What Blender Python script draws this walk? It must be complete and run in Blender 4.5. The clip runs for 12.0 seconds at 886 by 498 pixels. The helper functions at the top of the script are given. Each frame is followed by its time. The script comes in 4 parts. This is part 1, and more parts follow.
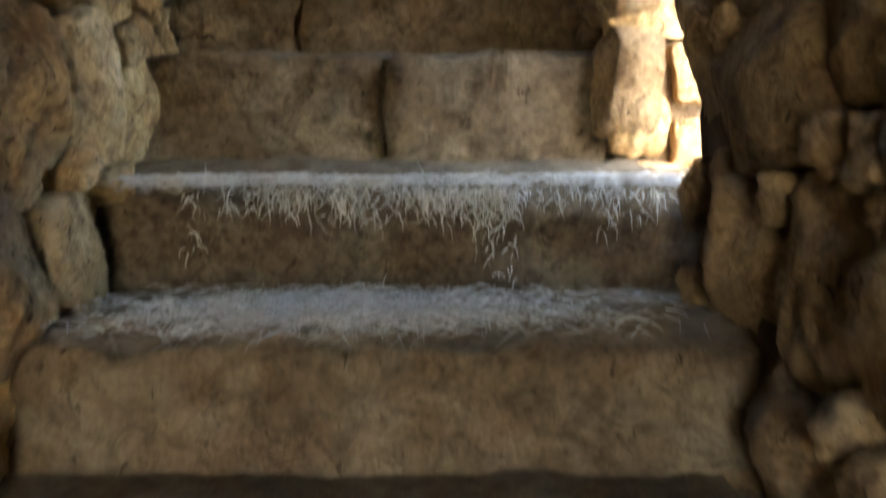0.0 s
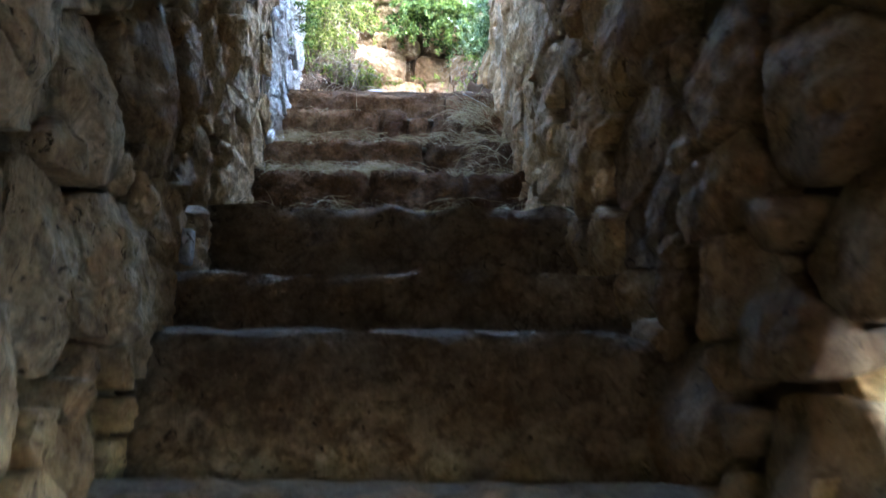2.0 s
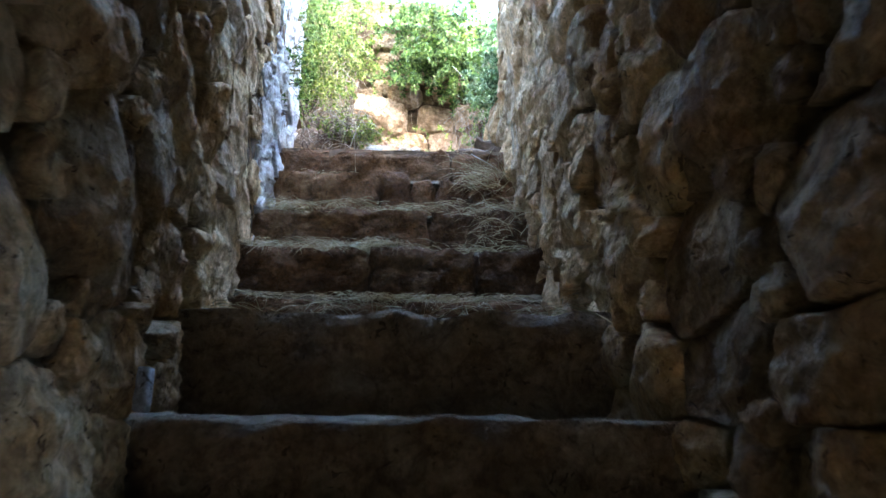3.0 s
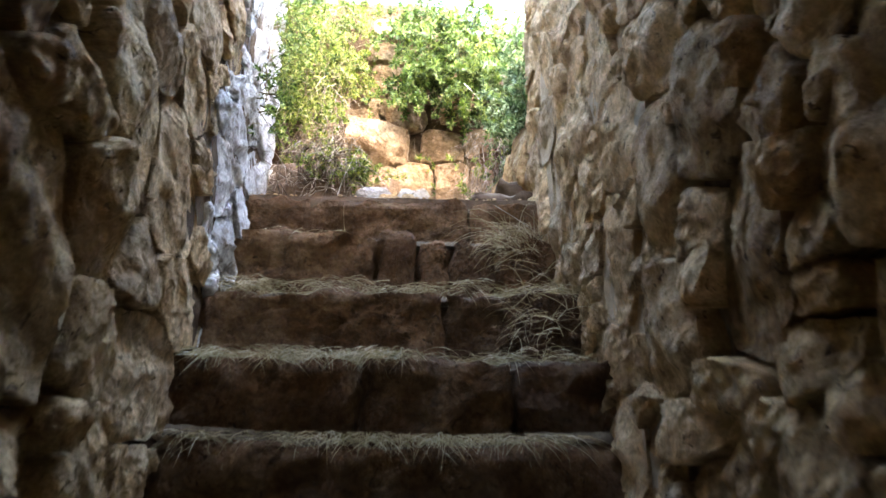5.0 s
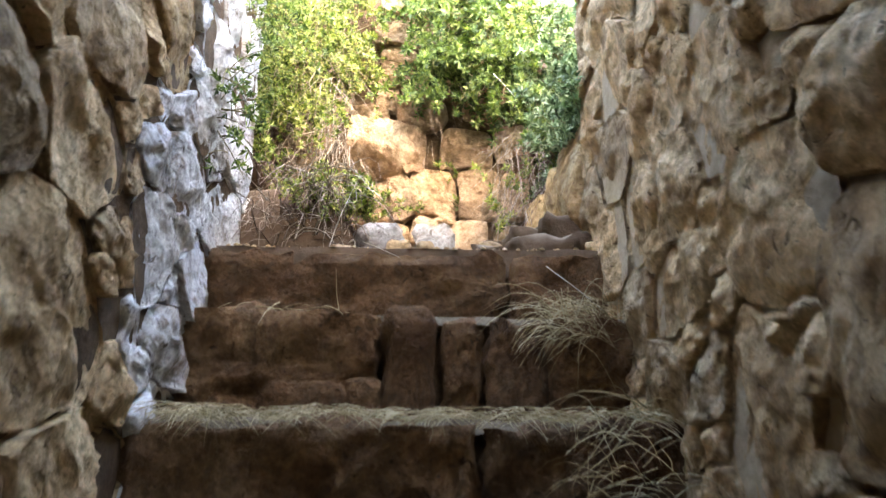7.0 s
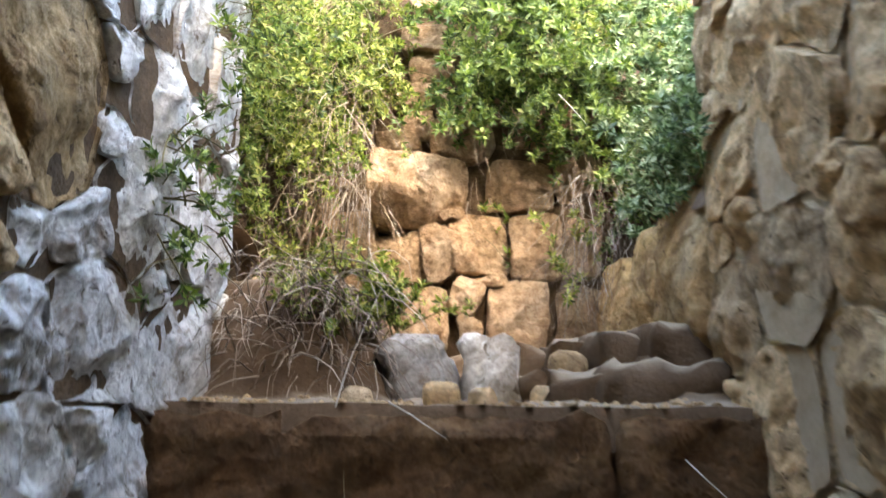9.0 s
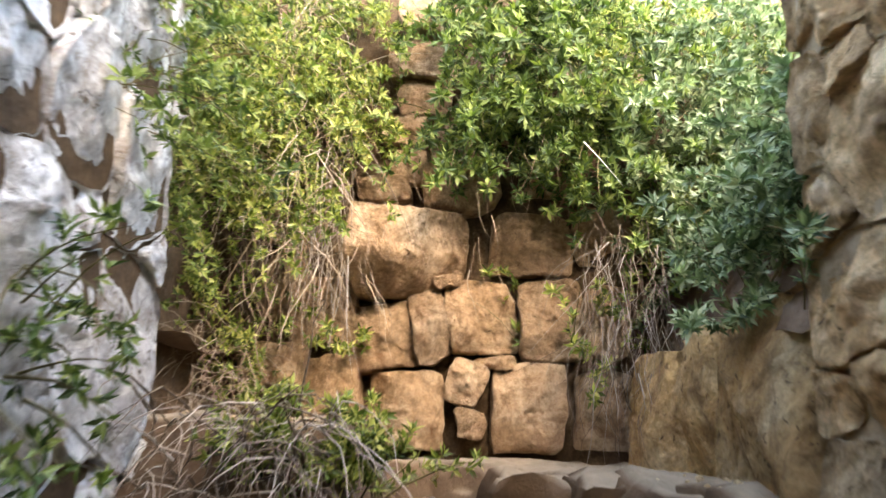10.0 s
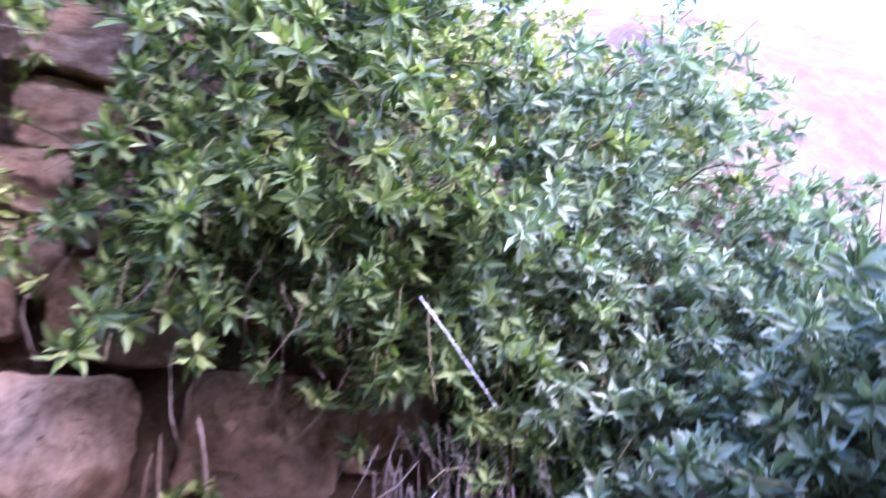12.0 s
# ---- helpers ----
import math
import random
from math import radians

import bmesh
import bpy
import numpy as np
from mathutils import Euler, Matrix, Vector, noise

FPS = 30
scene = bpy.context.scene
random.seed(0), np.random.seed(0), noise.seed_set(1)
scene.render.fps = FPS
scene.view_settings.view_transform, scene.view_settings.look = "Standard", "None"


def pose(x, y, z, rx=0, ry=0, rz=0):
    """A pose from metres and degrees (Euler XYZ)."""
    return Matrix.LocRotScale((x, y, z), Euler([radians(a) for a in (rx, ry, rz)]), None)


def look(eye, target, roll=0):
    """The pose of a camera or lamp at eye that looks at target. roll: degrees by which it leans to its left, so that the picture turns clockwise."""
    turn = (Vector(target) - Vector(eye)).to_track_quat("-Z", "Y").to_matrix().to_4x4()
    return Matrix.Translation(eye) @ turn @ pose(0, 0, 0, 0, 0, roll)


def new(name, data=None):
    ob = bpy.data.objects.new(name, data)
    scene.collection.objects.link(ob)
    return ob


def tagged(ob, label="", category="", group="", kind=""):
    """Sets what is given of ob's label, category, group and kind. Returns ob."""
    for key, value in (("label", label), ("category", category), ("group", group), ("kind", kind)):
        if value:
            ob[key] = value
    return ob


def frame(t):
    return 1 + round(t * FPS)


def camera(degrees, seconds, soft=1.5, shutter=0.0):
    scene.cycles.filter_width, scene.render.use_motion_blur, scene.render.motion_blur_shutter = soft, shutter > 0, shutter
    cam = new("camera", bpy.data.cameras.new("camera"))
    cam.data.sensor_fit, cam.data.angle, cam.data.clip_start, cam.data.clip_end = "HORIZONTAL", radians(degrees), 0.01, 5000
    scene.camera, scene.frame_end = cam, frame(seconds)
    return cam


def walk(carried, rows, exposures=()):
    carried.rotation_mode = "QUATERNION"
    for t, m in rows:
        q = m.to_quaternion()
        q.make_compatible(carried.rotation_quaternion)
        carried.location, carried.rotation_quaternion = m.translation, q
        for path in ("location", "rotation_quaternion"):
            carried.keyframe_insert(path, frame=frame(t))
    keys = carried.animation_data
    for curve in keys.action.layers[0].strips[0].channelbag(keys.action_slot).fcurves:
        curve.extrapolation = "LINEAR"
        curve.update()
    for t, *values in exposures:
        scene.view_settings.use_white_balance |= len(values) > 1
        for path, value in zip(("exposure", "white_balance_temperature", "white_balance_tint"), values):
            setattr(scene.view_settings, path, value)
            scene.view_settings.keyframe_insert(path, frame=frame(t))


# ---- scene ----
# Camera and walk
cam = camera(59.2, 12.0, soft=1.5, shutter=0.5)
METRES, EYE, TILT, LEAN, TURN = 6.5, 1.517, -7.5, 0.0, 0.0
ROWS = [
    (0.0, 0.0, 0.0, 0.0, 0.0, 0.0, -0.0),
    (0.5, -0.0019, 0.027, 0.0128, -0.41, 9.16, -0.19),
    (1.0, -0.0031, 0.0731, 0.0414, -0.55, 16.94, -0.34),
    (1.5, -0.0114, 0.0939, 0.0782, -0.96, 21.15, -0.36),
    (2.0, -0.0265, 0.1213, 0.0961, -1.11, 23.36, -0.37),
    (2.5, -0.0337, 0.1361, 0.1349, -1.19, 24.7, -0.35),
    (3.0, -0.0327, 0.1606, 0.1528, -1.3, 25.5, -0.4),
    (5.0, -0.0442, 0.2763, 0.2625, -1.77, 25.66, -0.48),
    (5.5, -0.045, 0.3056, 0.29, -1.8, 25.1, -0.5),
    (6.0, -0.0539, 0.3306, 0.3232, -1.65, 24.38, -0.5),
    (6.5, -0.0492, 0.3532, 0.3444, -1.11, 23.53, -0.54),
    (8.5, -0.0464, 0.45, 0.4537, 1.46, 20.89, -0.87),
    (9.0, -0.0604, 0.4786, 0.4752, 1.64, 20.71, -0.95),
    (9.5, -0.067, 0.5007, 0.5097, 1.61, 20.43, -1.05),
    (10.0, -0.0662, 0.5445, 0.5451, 0.82, 20.04, -1.02),
    (10.5, -0.0708, 0.5842, 0.5648, -0.16, 19.47, -0.99),
    (11.0, -0.0742, 0.6357, 0.6093, -3.7, 19.0, -0.97),
    (11.5, -0.0694, 0.678, 0.6406, -13.2, 18.8, -0.23),
    (12.0, -0.0731, 0.7065, 0.6669, -24.19, 18.58, 0.76),
]
EXPOSURES = [(0.0, 5.2, 7000, 12), (0.5, 5.2, 7000, 12), (1.0, 5.2, 7000, 10), (1.5, 5.7, 6100, 5), (2.0, 5.8, 5500, 5), (3.0, 5.75, 5500, 5), (5.0, 5.6, 7000, 12), (6.5, 5.5, 7400, 13),
             (8.5, 5.0, 7200, 9), (10.0, 4.4, 7700, 12), (11.0, 4.3, 6050, 24), (12.0, 4.15, 5050, 56)]
walk(cam, [(t, pose(0, 0, EYE, TILT, LEAN, TURN) @ pose(METRES * x, METRES * y, METRES * z, 90 + pitch, roll, yaw)) for t, x, y, z, yaw, pitch, roll in ROWS], EXPOSURES)

# World and sun
SUN = Vector((0.30, -0.70, 0.65)).normalized()
world = bpy.data.worlds.new("sky")
scene.world = world
world.use_nodes = True
sky = world.node_tree.nodes.new("ShaderNodeTexSky")
sky.sky_type, sky.sun_disc = "NISHITA", False
sky.sun_elevation, sky.sun_rotation = math.asin(SUN.z), math.atan2(SUN.x, SUN.y)
world.node_tree.nodes["Background"].inputs["Strength"].default_value = 0.15
world.node_tree.links.new(sky.outputs["Color"], world.node_tree.nodes["Background"].inputs["Color"])
sun = new("sun", bpy.data.lights.new("sun", "SUN"))
sun.data.energy, sun.data.angle, sun.data.color = 0.32, radians(20), (1.0, 0.91, 0.78)
sun.matrix_world = look((0, 0, 20), Vector((0, 0, 20)) - SUN)

glow = new("window_daylight", bpy.data.lights.new("window_daylight", "AREA"))
glow.data.shape, glow.data.size, glow.data.size_y, glow.data.energy, glow.data.color = "RECTANGLE", 0.5, 0.7, 0.36, (0.3, 0.57, 1.0)
glow.matrix_world = look((1.0, 1.84, 2.0), (0.1, 1.74, 1.4))


# Materials
class Nodes:
    """A small builder for node materials."""

    def __init__(self, name, rough=0.9):
        self.mat = bpy.data.materials.new(name)
        self.mat.use_nodes = True
        self.tree = self.mat.node_tree
        self.bsdf = self.tree.nodes["Principled BSDF"]
        self.bsdf.inputs["Roughness"].default_value = rough
        self.bsdf.inputs["Specular IOR Level"].default_value = 0.2
        self.place = self.add("ShaderNodeNewGeometry").outputs["Position"]

    def add(self, kind, **values):
        node = self.tree.nodes.new(kind)
        for key, value in values.items():
            node.inputs[key].default_value = value
        return node

    def link(self, a, b):
        self.tree.links.new(a, b)

    def noise(self, scale, detail=6.0, rough=0.6, warp=0.0):
        node = self.add("ShaderNodeTexNoise", Scale=scale, Detail=detail, Roughness=rough, Distortion=warp)
        self.link(self.place, node.inputs["Vector"])
        return node.outputs["Fac"]

    def facets(self, scale):
        """Distance to scattered points, over a warped place: chipped faces."""
        warp = self.add("ShaderNodeTexNoise", Scale=scale * 0.6, Detail=4.0)
        self.link(self.place, warp.inputs["Vector"])
        shift = self.add("ShaderNodeVectorMath")
        shift.operation = "MULTIPLY_ADD"
        self.link(warp.outputs["Color"], shift.inputs[0])
        shift.inputs[1].default_value = (1.6 / scale,) * 3
        self.link(self.place, shift.inputs[2])
        cell = self.add("ShaderNodeTexVoronoi", Scale=scale)
        self.link(shift.outputs[0], cell.inputs["Vector"])
        return cell.outputs["Distance"]

    def ramp(self, fac, stops):
        node = self.add("ShaderNodeValToRGB")
        ramp = node.color_ramp
        while len(ramp.elements) < len(stops):
            ramp.elements.new(0.5)
        for e, (at, c) in zip(ramp.elements, stops):
            e.position, e.color = at, (*c, 1) if not isinstance(c, float) else (c, c, c, 1)
        self.link(fac, node.inputs["Fac"])
        return node.outputs["Color"]

    def mix(self, a, b, fac, kind="MIX"):
        node = self.add("ShaderNodeMix")
        node.data_type, node.blend_type = "RGBA", kind
        for value, slot in ((fac, 0), (a, 6), (b, 7)):
            if isinstance(value, (int, float)):
                node.inputs[slot].default_value = value
            elif isinstance(value, tuple):
                node.inputs[slot].default_value = (*value, 1)
            else:
                self.link(value, node.inputs[slot])
        return node.outputs[2]

    def bump(self, height, strength, distance, normal=None):
        node = self.add("ShaderNodeBump", Strength=strength, Distance=distance)
        self.link(height, node.inputs["Height"])
        if normal is not None:
            self.link(normal, node.inputs["Normal"])
        return node.outputs["Normal"]

    def done(self, colour, normal=None):
        self.link(colour, self.bsdf.inputs["Base Color"])
        if normal is not None:
            self.link(normal, self.bsdf.inputs["Normal"])
        return self.mat


def stone_material(name, dark, mid, light, soil, pits=0.66, relief=1.0, spread=0.3):
    n = Nodes(name, 0.88)
    broad = n.ramp(n.noise(4.5, 5, 0.65, 0.4), [(0.3, dark), (0.5, mid), (0.7, light)])
    grain = n.ramp(n.noise(55, 6, 0.7), [(0.3, (0.62, 0.6, 0.57)), (0.55, (1, 1, 1)), (0.8, (1.15, 1.15, 1.13))])
    colour = n.mix(broad, grain, 0.8, "MULTIPLY")
    dirt = n.ramp(n.noise(9, 8, 0.7, 1.2), [(0.5, 0.0), (0.66, 1.0)])
    colour = n.mix(colour, n.ramp(n.noise(19, 7, 0.7, 0.6), [(0.32, (0.5, 0.47, 0.43)), (0.52, (1, 1, 1)), (0.75, (1.18, 1.18, 1.16))]), 0.85, "MULTIPLY")
    colour = n.mix(colour, soil, n.mix((0, 0, 0), dirt, 0.7))
    holes = n.ramp(n.noise(26, 4, 0.6, 1.4), [(pits, 0.0), (pits + 0.05, 1.0)])
    colour = n.mix(colour, tuple(0.5 * c for c in soil), n.mix((0, 0, 0), holes, 0.7))
    each = n.add("ShaderNodeObjectInfo").outputs["Random"]
    colour = n.mix(colour, n.ramp(each, [(0.0, (1 - spread, 1 - spread, 1 - spread * 0.95)), (0.5, (1, 0.97, 0.92)), (1.0, (1.12, 1.12, 1.12))]), 1.0, "MULTIPLY")
    normal = n.bump(n.noise(9, 12, 0.75, 1.0), 0.9 * relief, 0.035)
    normal = n.bump(n.facets(13), 0.75 * relief, 0.022, normal)
    normal = n.bump(n.facets(38), 0.6 * relief, 0.007, normal)
    normal = n.bump(n.noise(27, 6, 0.65, 1.5), 0.7 * relief, 0.014, normal)
    normal = n.bump(n.noise(75, 5, 0.7), 0.5 * relief, 0.005, normal)
    invert = n.mix((1, 1, 1), (0, 0, 0), holes)
    normal = n.bump(invert, 0.9 * relief, 0.02, normal)
    return n.done(colour, normal)


def earth_material(name, dark, light, scale=14.0, relief=1.0):
    n = Nodes(name, 0.95)
    colour = n.ramp(n.noise(scale, 8, 0.7), [(0.3, dark), (0.7, light)])
    grain = n.ramp(n.noise(scale * 7, 5, 0.7), [(0.3, (0.6, 0.58, 0.55)), (0.7, (1.2, 1.2, 1.15))])
    normal = n.bump(n.noise(scale * 1.5, 8, 0.75), 0.9 * relief, 0.03)
    normal = n.bump(n.noise(scale * 9, 4, 0.7), 0.6 * relief, 0.006, normal)
    return n.done(n.mix(colour, grain, 0.8, "MULTIPLY"), normal)


def strand_material(name, stops, rough=0.75):
    n = Nodes(name, rough)
    each = n.add("ShaderNodeNewGeometry").outputs["Random Per Island"]
    colour = n.ramp(each, stops)
    fine = n.ramp(n.noise(120, 3, 0.6), [(0.3, 0.75), (0.7, 1.1)])
    return n.done(n.mix(colour, fine, 0.7, "MULTIPLY"))


def leaf_material(name, stops, through_colour):
    n = Nodes(name, 0.5)
    n.bsdf.inputs["Specular IOR Level"].default_value = 0.35
    each = n.add("ShaderNodeNewGeometry").outputs["Random Per Island"]
    colour = n.mix(n.ramp(each, stops), n.ramp(n.noise(6, 3, 0.5), [(0.3, (0.75, 0.8, 0.7)), (0.7, (1.2, 1.15, 1.0))]), 0.8, "MULTIPLY")
    n.done(colour)
    glow = n.add("ShaderNodeBsdfTranslucent")
    n.link(n.mix(colour, through_colour, 1.0, "MULTIPLY"), glow.inputs["Color"])
    both = n.add("ShaderNodeMixShader", Fac=0.32)
    n.link(n.bsdf.outputs[0], both.inputs[1])
    n.link(glow.outputs[0], both.inputs[2])
    n.link(both.outputs[0], n.tree.nodes["Material Output"].inputs["Surface"])
    return n.mat


SOIL = (0.20, 0.12, 0.06)
WALL_STONE = stone_material("limestone_rubble", (0.46, 0.26, 0.105), (0.61, 0.405, 0.19), (0.73, 0.56, 0.33), SOIL, 0.62)
PALE_STONE = stone_material("cream_limestone", (0.52, 0.33, 0.155), (0.71, 0.50, 0.275), (0.84, 0.66, 0.42), SOIL, 0.63)
# On the left wall this white also holds the mouth's skylight in its colour.
WHITE_STONE = stone_material("white_and_skylit_limestone", (0.54, 0.49, 0.42), (0.72, 0.71, 0.68), (0.84, 0.84, 0.83), SOIL, 0.62, 0.8, 0.28)
GREY_STONE = stone_material("grey_limestone", (0.36, 0.32, 0.28), (0.52, 0.49, 0.45), (0.66, 0.64, 0.61), SOIL, 0.64)
OCHRE_STONE = stone_material("ochre_limestone", (0.31, 0.19, 0.10), (0.42, 0.28, 0.165), (0.51, 0.385, 0.26), (0.18, 0.09, 0.04), 0.66, 1.2)
# Darker step_stone for the upper steps: soil tone with their shade in the colour.
DARK_STEP = stone_material("shaded_soiled_step", (0.13, 0.064, 0.026), (0.21, 0.115, 0.052), (0.32, 0.20, 0.10), (0.11, 0.07, 0.035), 0.63, 1.5, 0.3)


STEP_STONE = stone_material("step_stone", (0.20, 0.13, 0.068), (0.29, 0.205, 0.118), (0.42, 0.33, 0.21), (0.11, 0.07, 0.035), 0.63, 1.5, 0.3)
BROWN_STONE = stone_material("brown_limestone", (0.27, 0.155, 0.07), (0.38, 0.25, 0.125), (0.50, 0.37, 0.22), (0.14, 0.085, 0.045), 0.63)


def plastered_material(name):
    """Brown earth mortar that gives way to cream lime plaster towards the mouth of the stairs."""
    n = Nodes(name, 0.93)
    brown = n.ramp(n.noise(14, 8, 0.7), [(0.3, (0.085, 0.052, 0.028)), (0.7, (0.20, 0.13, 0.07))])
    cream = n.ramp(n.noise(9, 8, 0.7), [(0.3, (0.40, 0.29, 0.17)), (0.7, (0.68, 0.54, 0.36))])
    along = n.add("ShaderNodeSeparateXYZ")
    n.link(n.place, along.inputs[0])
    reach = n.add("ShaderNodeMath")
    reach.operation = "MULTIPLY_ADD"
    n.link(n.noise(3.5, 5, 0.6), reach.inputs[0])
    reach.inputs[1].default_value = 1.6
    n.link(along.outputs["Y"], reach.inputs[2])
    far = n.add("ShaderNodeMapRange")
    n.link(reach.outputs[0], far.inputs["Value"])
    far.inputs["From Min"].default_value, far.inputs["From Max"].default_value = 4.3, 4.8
    normal = n.bump(n.noise(20, 9, 0.75, 0.8), 0.9, 0.03)
    normal = n.bump(n.noise(80, 5, 0.7), 0.7, 0.007, normal)
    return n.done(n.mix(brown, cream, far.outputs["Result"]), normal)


PLASTERED = plastered_material("lime_plaster_over_mortar")
MORTAR = earth_material("brown_mortar", (0.075, 0.045, 0.024), (0.18, 0.115, 0.062))
EARTH = earth_material("trodden_earth", (0.12, 0.085, 0.05), (0.28, 0.22, 0.15), 16)
DUST = earth_material("grey_dusty_earth", (0.22, 0.18, 0.14), (0.42, 0.37, 0.31), 12)


def dusty_material(name, under, over):
    """Brown earth with pale dust lying on what faces up."""
    n = Nodes(name, 0.95)
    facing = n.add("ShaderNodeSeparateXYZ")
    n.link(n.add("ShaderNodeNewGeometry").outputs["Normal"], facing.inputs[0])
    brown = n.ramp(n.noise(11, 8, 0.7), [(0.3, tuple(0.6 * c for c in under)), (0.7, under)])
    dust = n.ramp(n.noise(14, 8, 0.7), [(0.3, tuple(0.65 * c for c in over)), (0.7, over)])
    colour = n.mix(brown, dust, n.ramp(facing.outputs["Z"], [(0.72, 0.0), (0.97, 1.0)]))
    normal = n.bump(n.noise(26, 7, 0.7), 0.6, 0.015)
    normal = n.bump(n.noise(110, 4, 0.7), 0.6, 0.004, normal)
    return n.done(colour, normal)


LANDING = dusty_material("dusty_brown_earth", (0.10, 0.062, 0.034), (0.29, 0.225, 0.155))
BANK = earth_material("orange_bank_soil", (0.10, 0.06, 0.034), (0.20, 0.138, 0.096), 3)
PLASTER = earth_material("rough_ceiling_stone", (0.20, 0.15, 0.10), (0.34, 0.27, 0.19), 6)
STRAW = strand_material("straw", [(0.0, (0.30, 0.22, 0.11)), (0.5, (0.48, 0.38, 0.20)), (1.0, (0.62, 0.53, 0.33))])
PALE_STRAW = strand_material("bleached_straw", [(0.0, (0.40, 0.35, 0.28)), (0.5, (0.60, 0.55, 0.47)), (1.0, (0.75, 0.72, 0.66))])
ROOT = strand_material("dry_root", [(0.0, (0.09, 0.06, 0.04)), (0.5, (0.22, 0.17, 0.125)), (1.0, (0.52, 0.45, 0.37))])
VINE = strand_material("dry_vine", [(0.0, (0.16, 0.10, 0.06)), (0.6, (0.33, 0.24, 0.16)), (1.0, (0.50, 0.42, 0.30))])
TWIG = strand_material("green_brown_stem", [(0.0, (0.12, 0.10, 0.04)), (1.0, (0.28, 0.22, 0.10))])
LEAF_YELLOW = leaf_material("yellow_green_leaf", [(0.0, (0.045, 0.065, 0.012)), (0.4, (0.14, 0.19, 0.04)), (0.8, (0.33, 0.37, 0.09)), (1.0, (0.50, 0.45, 0.18))], (1.1, 1.2, 0.65))
LEAF_DEEP = leaf_material("deep_green_leaf", [(0.0, (0.03, 0.05, 0.015)), (0.5, (0.10, 0.15, 0.04)), (1.0, (0.32, 0.37, 0.13))], (1.1, 1.3, 0.5))
LEAF_GREY = leaf_material("grey_green_leaf", [(0.0, (0.05, 0.08, 0.04)), (0.5, (0.17, 0.23, 0.11)), (1.0, (0.48, 0.52, 0.37))], (1.0, 1.2, 0.65))


# Helpers
def mesh_object(name, verts, faces, material, parent=None, label="", smooth=True, centre=True):
    """One mesh object; its origin lies at the middle of its vertices."""
    mid = sum((Vector(v) for v in verts[:: max(1, len(verts) // 200)]), Vector()) / len(verts[:: max(1, len(verts) // 200)]) if centre else Vector()
    data = bpy.data.meshes.new(name)
    data.from_pydata([(v[0] - mid.x, v[1] - mid.y, v[2] - mid.z) for v in verts], [], faces)
    data.polygons.foreach_set("use_smooth", [smooth] * len(faces))
    data.materials.append(material)
    ob = new(name, data)
    ob.location = mid
    if parent is not None:
        ob.parent = parent
        ob.location = mid - base_of(parent)
    if label:
        ob["label"] = label
    return ob


def base_of(ob):
    spot = Vector(ob.location)
    while ob.parent is not None:
        ob = ob.parent
        spot += ob.location
    return spot


def empty(name, place, label, category, group="", kind=""):
    ob = new(name)
    ob.location = place
    return tagged(ob, label, category, group, kind)


def lerp(x, xs, ys):
    return float(np.interp(x, xs, ys))


def wobble(p, scale, seed=0.0):
    return noise.noise((p[0] * scale + seed, p[1] * scale - seed, p[2] * scale + 0.7 * seed))


def smoothstep(a, b, x):
    x = min(1.0, max(0.0, (x - a) / (b - a)))
    return x * x * (3 - 2 * x)


def clip(poly, n, d):
    """The part of a convex polygon where n . p <= d."""
    out = []
    for i, p in enumerate(poly):
        q = poly[(i + 1) % len(poly)]
        a, b = p[0] * n[0] + p[1] * n[1] - d, q[0] * n[0] + q[1] * n[1] - d
        if a <= 0:
            out.append(p)
        if a * b < 0:
            s = a / (a - b)
            out.append((p[0] + s * (q[0] - p[0]), p[1] + s * (q[1] - p[1])))
    return out


def cells(stones):
    """The outlines of a rubble wall's stones, each given by its middle, width and height: neighbours share the gap between them by their sizes."""
    made = []
    for i, (u, v, w, h) in enumerate(stones):
        a, b = w / 2, h / 2
        grow = 1.6 if u > 4.3 else 1.32
        poly = []
        for k in range(14):
            c, d = math.cos(k * math.pi / 7), math.sin(k * math.pi / 7)
            poly.append((u + grow * a * math.copysign(abs(c) ** 0.55, c), v + grow * b * math.copysign(abs(d) ** 0.55, d)))
        for j, (p, q, w2, h2) in enumerate(stones):
            x, y, a2, b2 = p - u, q - v, w2 / 2, h2 / 2
            if i == j or abs(x) > 1.9 * (a + a2) or abs(y) > 1.9 * (b + b2):
                continue
            mine, other = 1 / math.hypot(x / a, y / b), 1 / math.hypot(x / a2, y / b2)
            share = mine / (mine + other)
            n = (x / (a + a2) ** 2, y / (b + b2) ** 2)
            poly = clip(poly, n, n[0] * (u + share * x) + n[1] * (v + share * y))
            if len(poly) < 3:
                break
        if len(poly) >= 3:
            made.append(poly)
    return made


def scatter(rng, first, box, inside):
    """Stones of a wall: the given ones, then large and small ones by chance in the room between them."""
    kept = list(first)
    for tries, w0, w1, h0, h1 in ((2500, 0.26, 0.42, 0.2, 0.3), (4000, 0.16, 0.28, 0.12, 0.2), (5000, 0.08, 0.15, 0.07, 0.11)):
        for _ in range(tries):
            u, v, w, h = rng.uniform(box[0], box[1]), rng.uniform(box[2], box[3]), rng.uniform(w0, w1), rng.uniform(h0, h1)
            if inside(u, v) and all(((u - p) / (w + w2)) ** 2 + ((v - q) / (h + h2)) ** 2 > 0.21 for p, q, w2, h2 in kept):
                kept.append((u, v, w, h))
    return kept


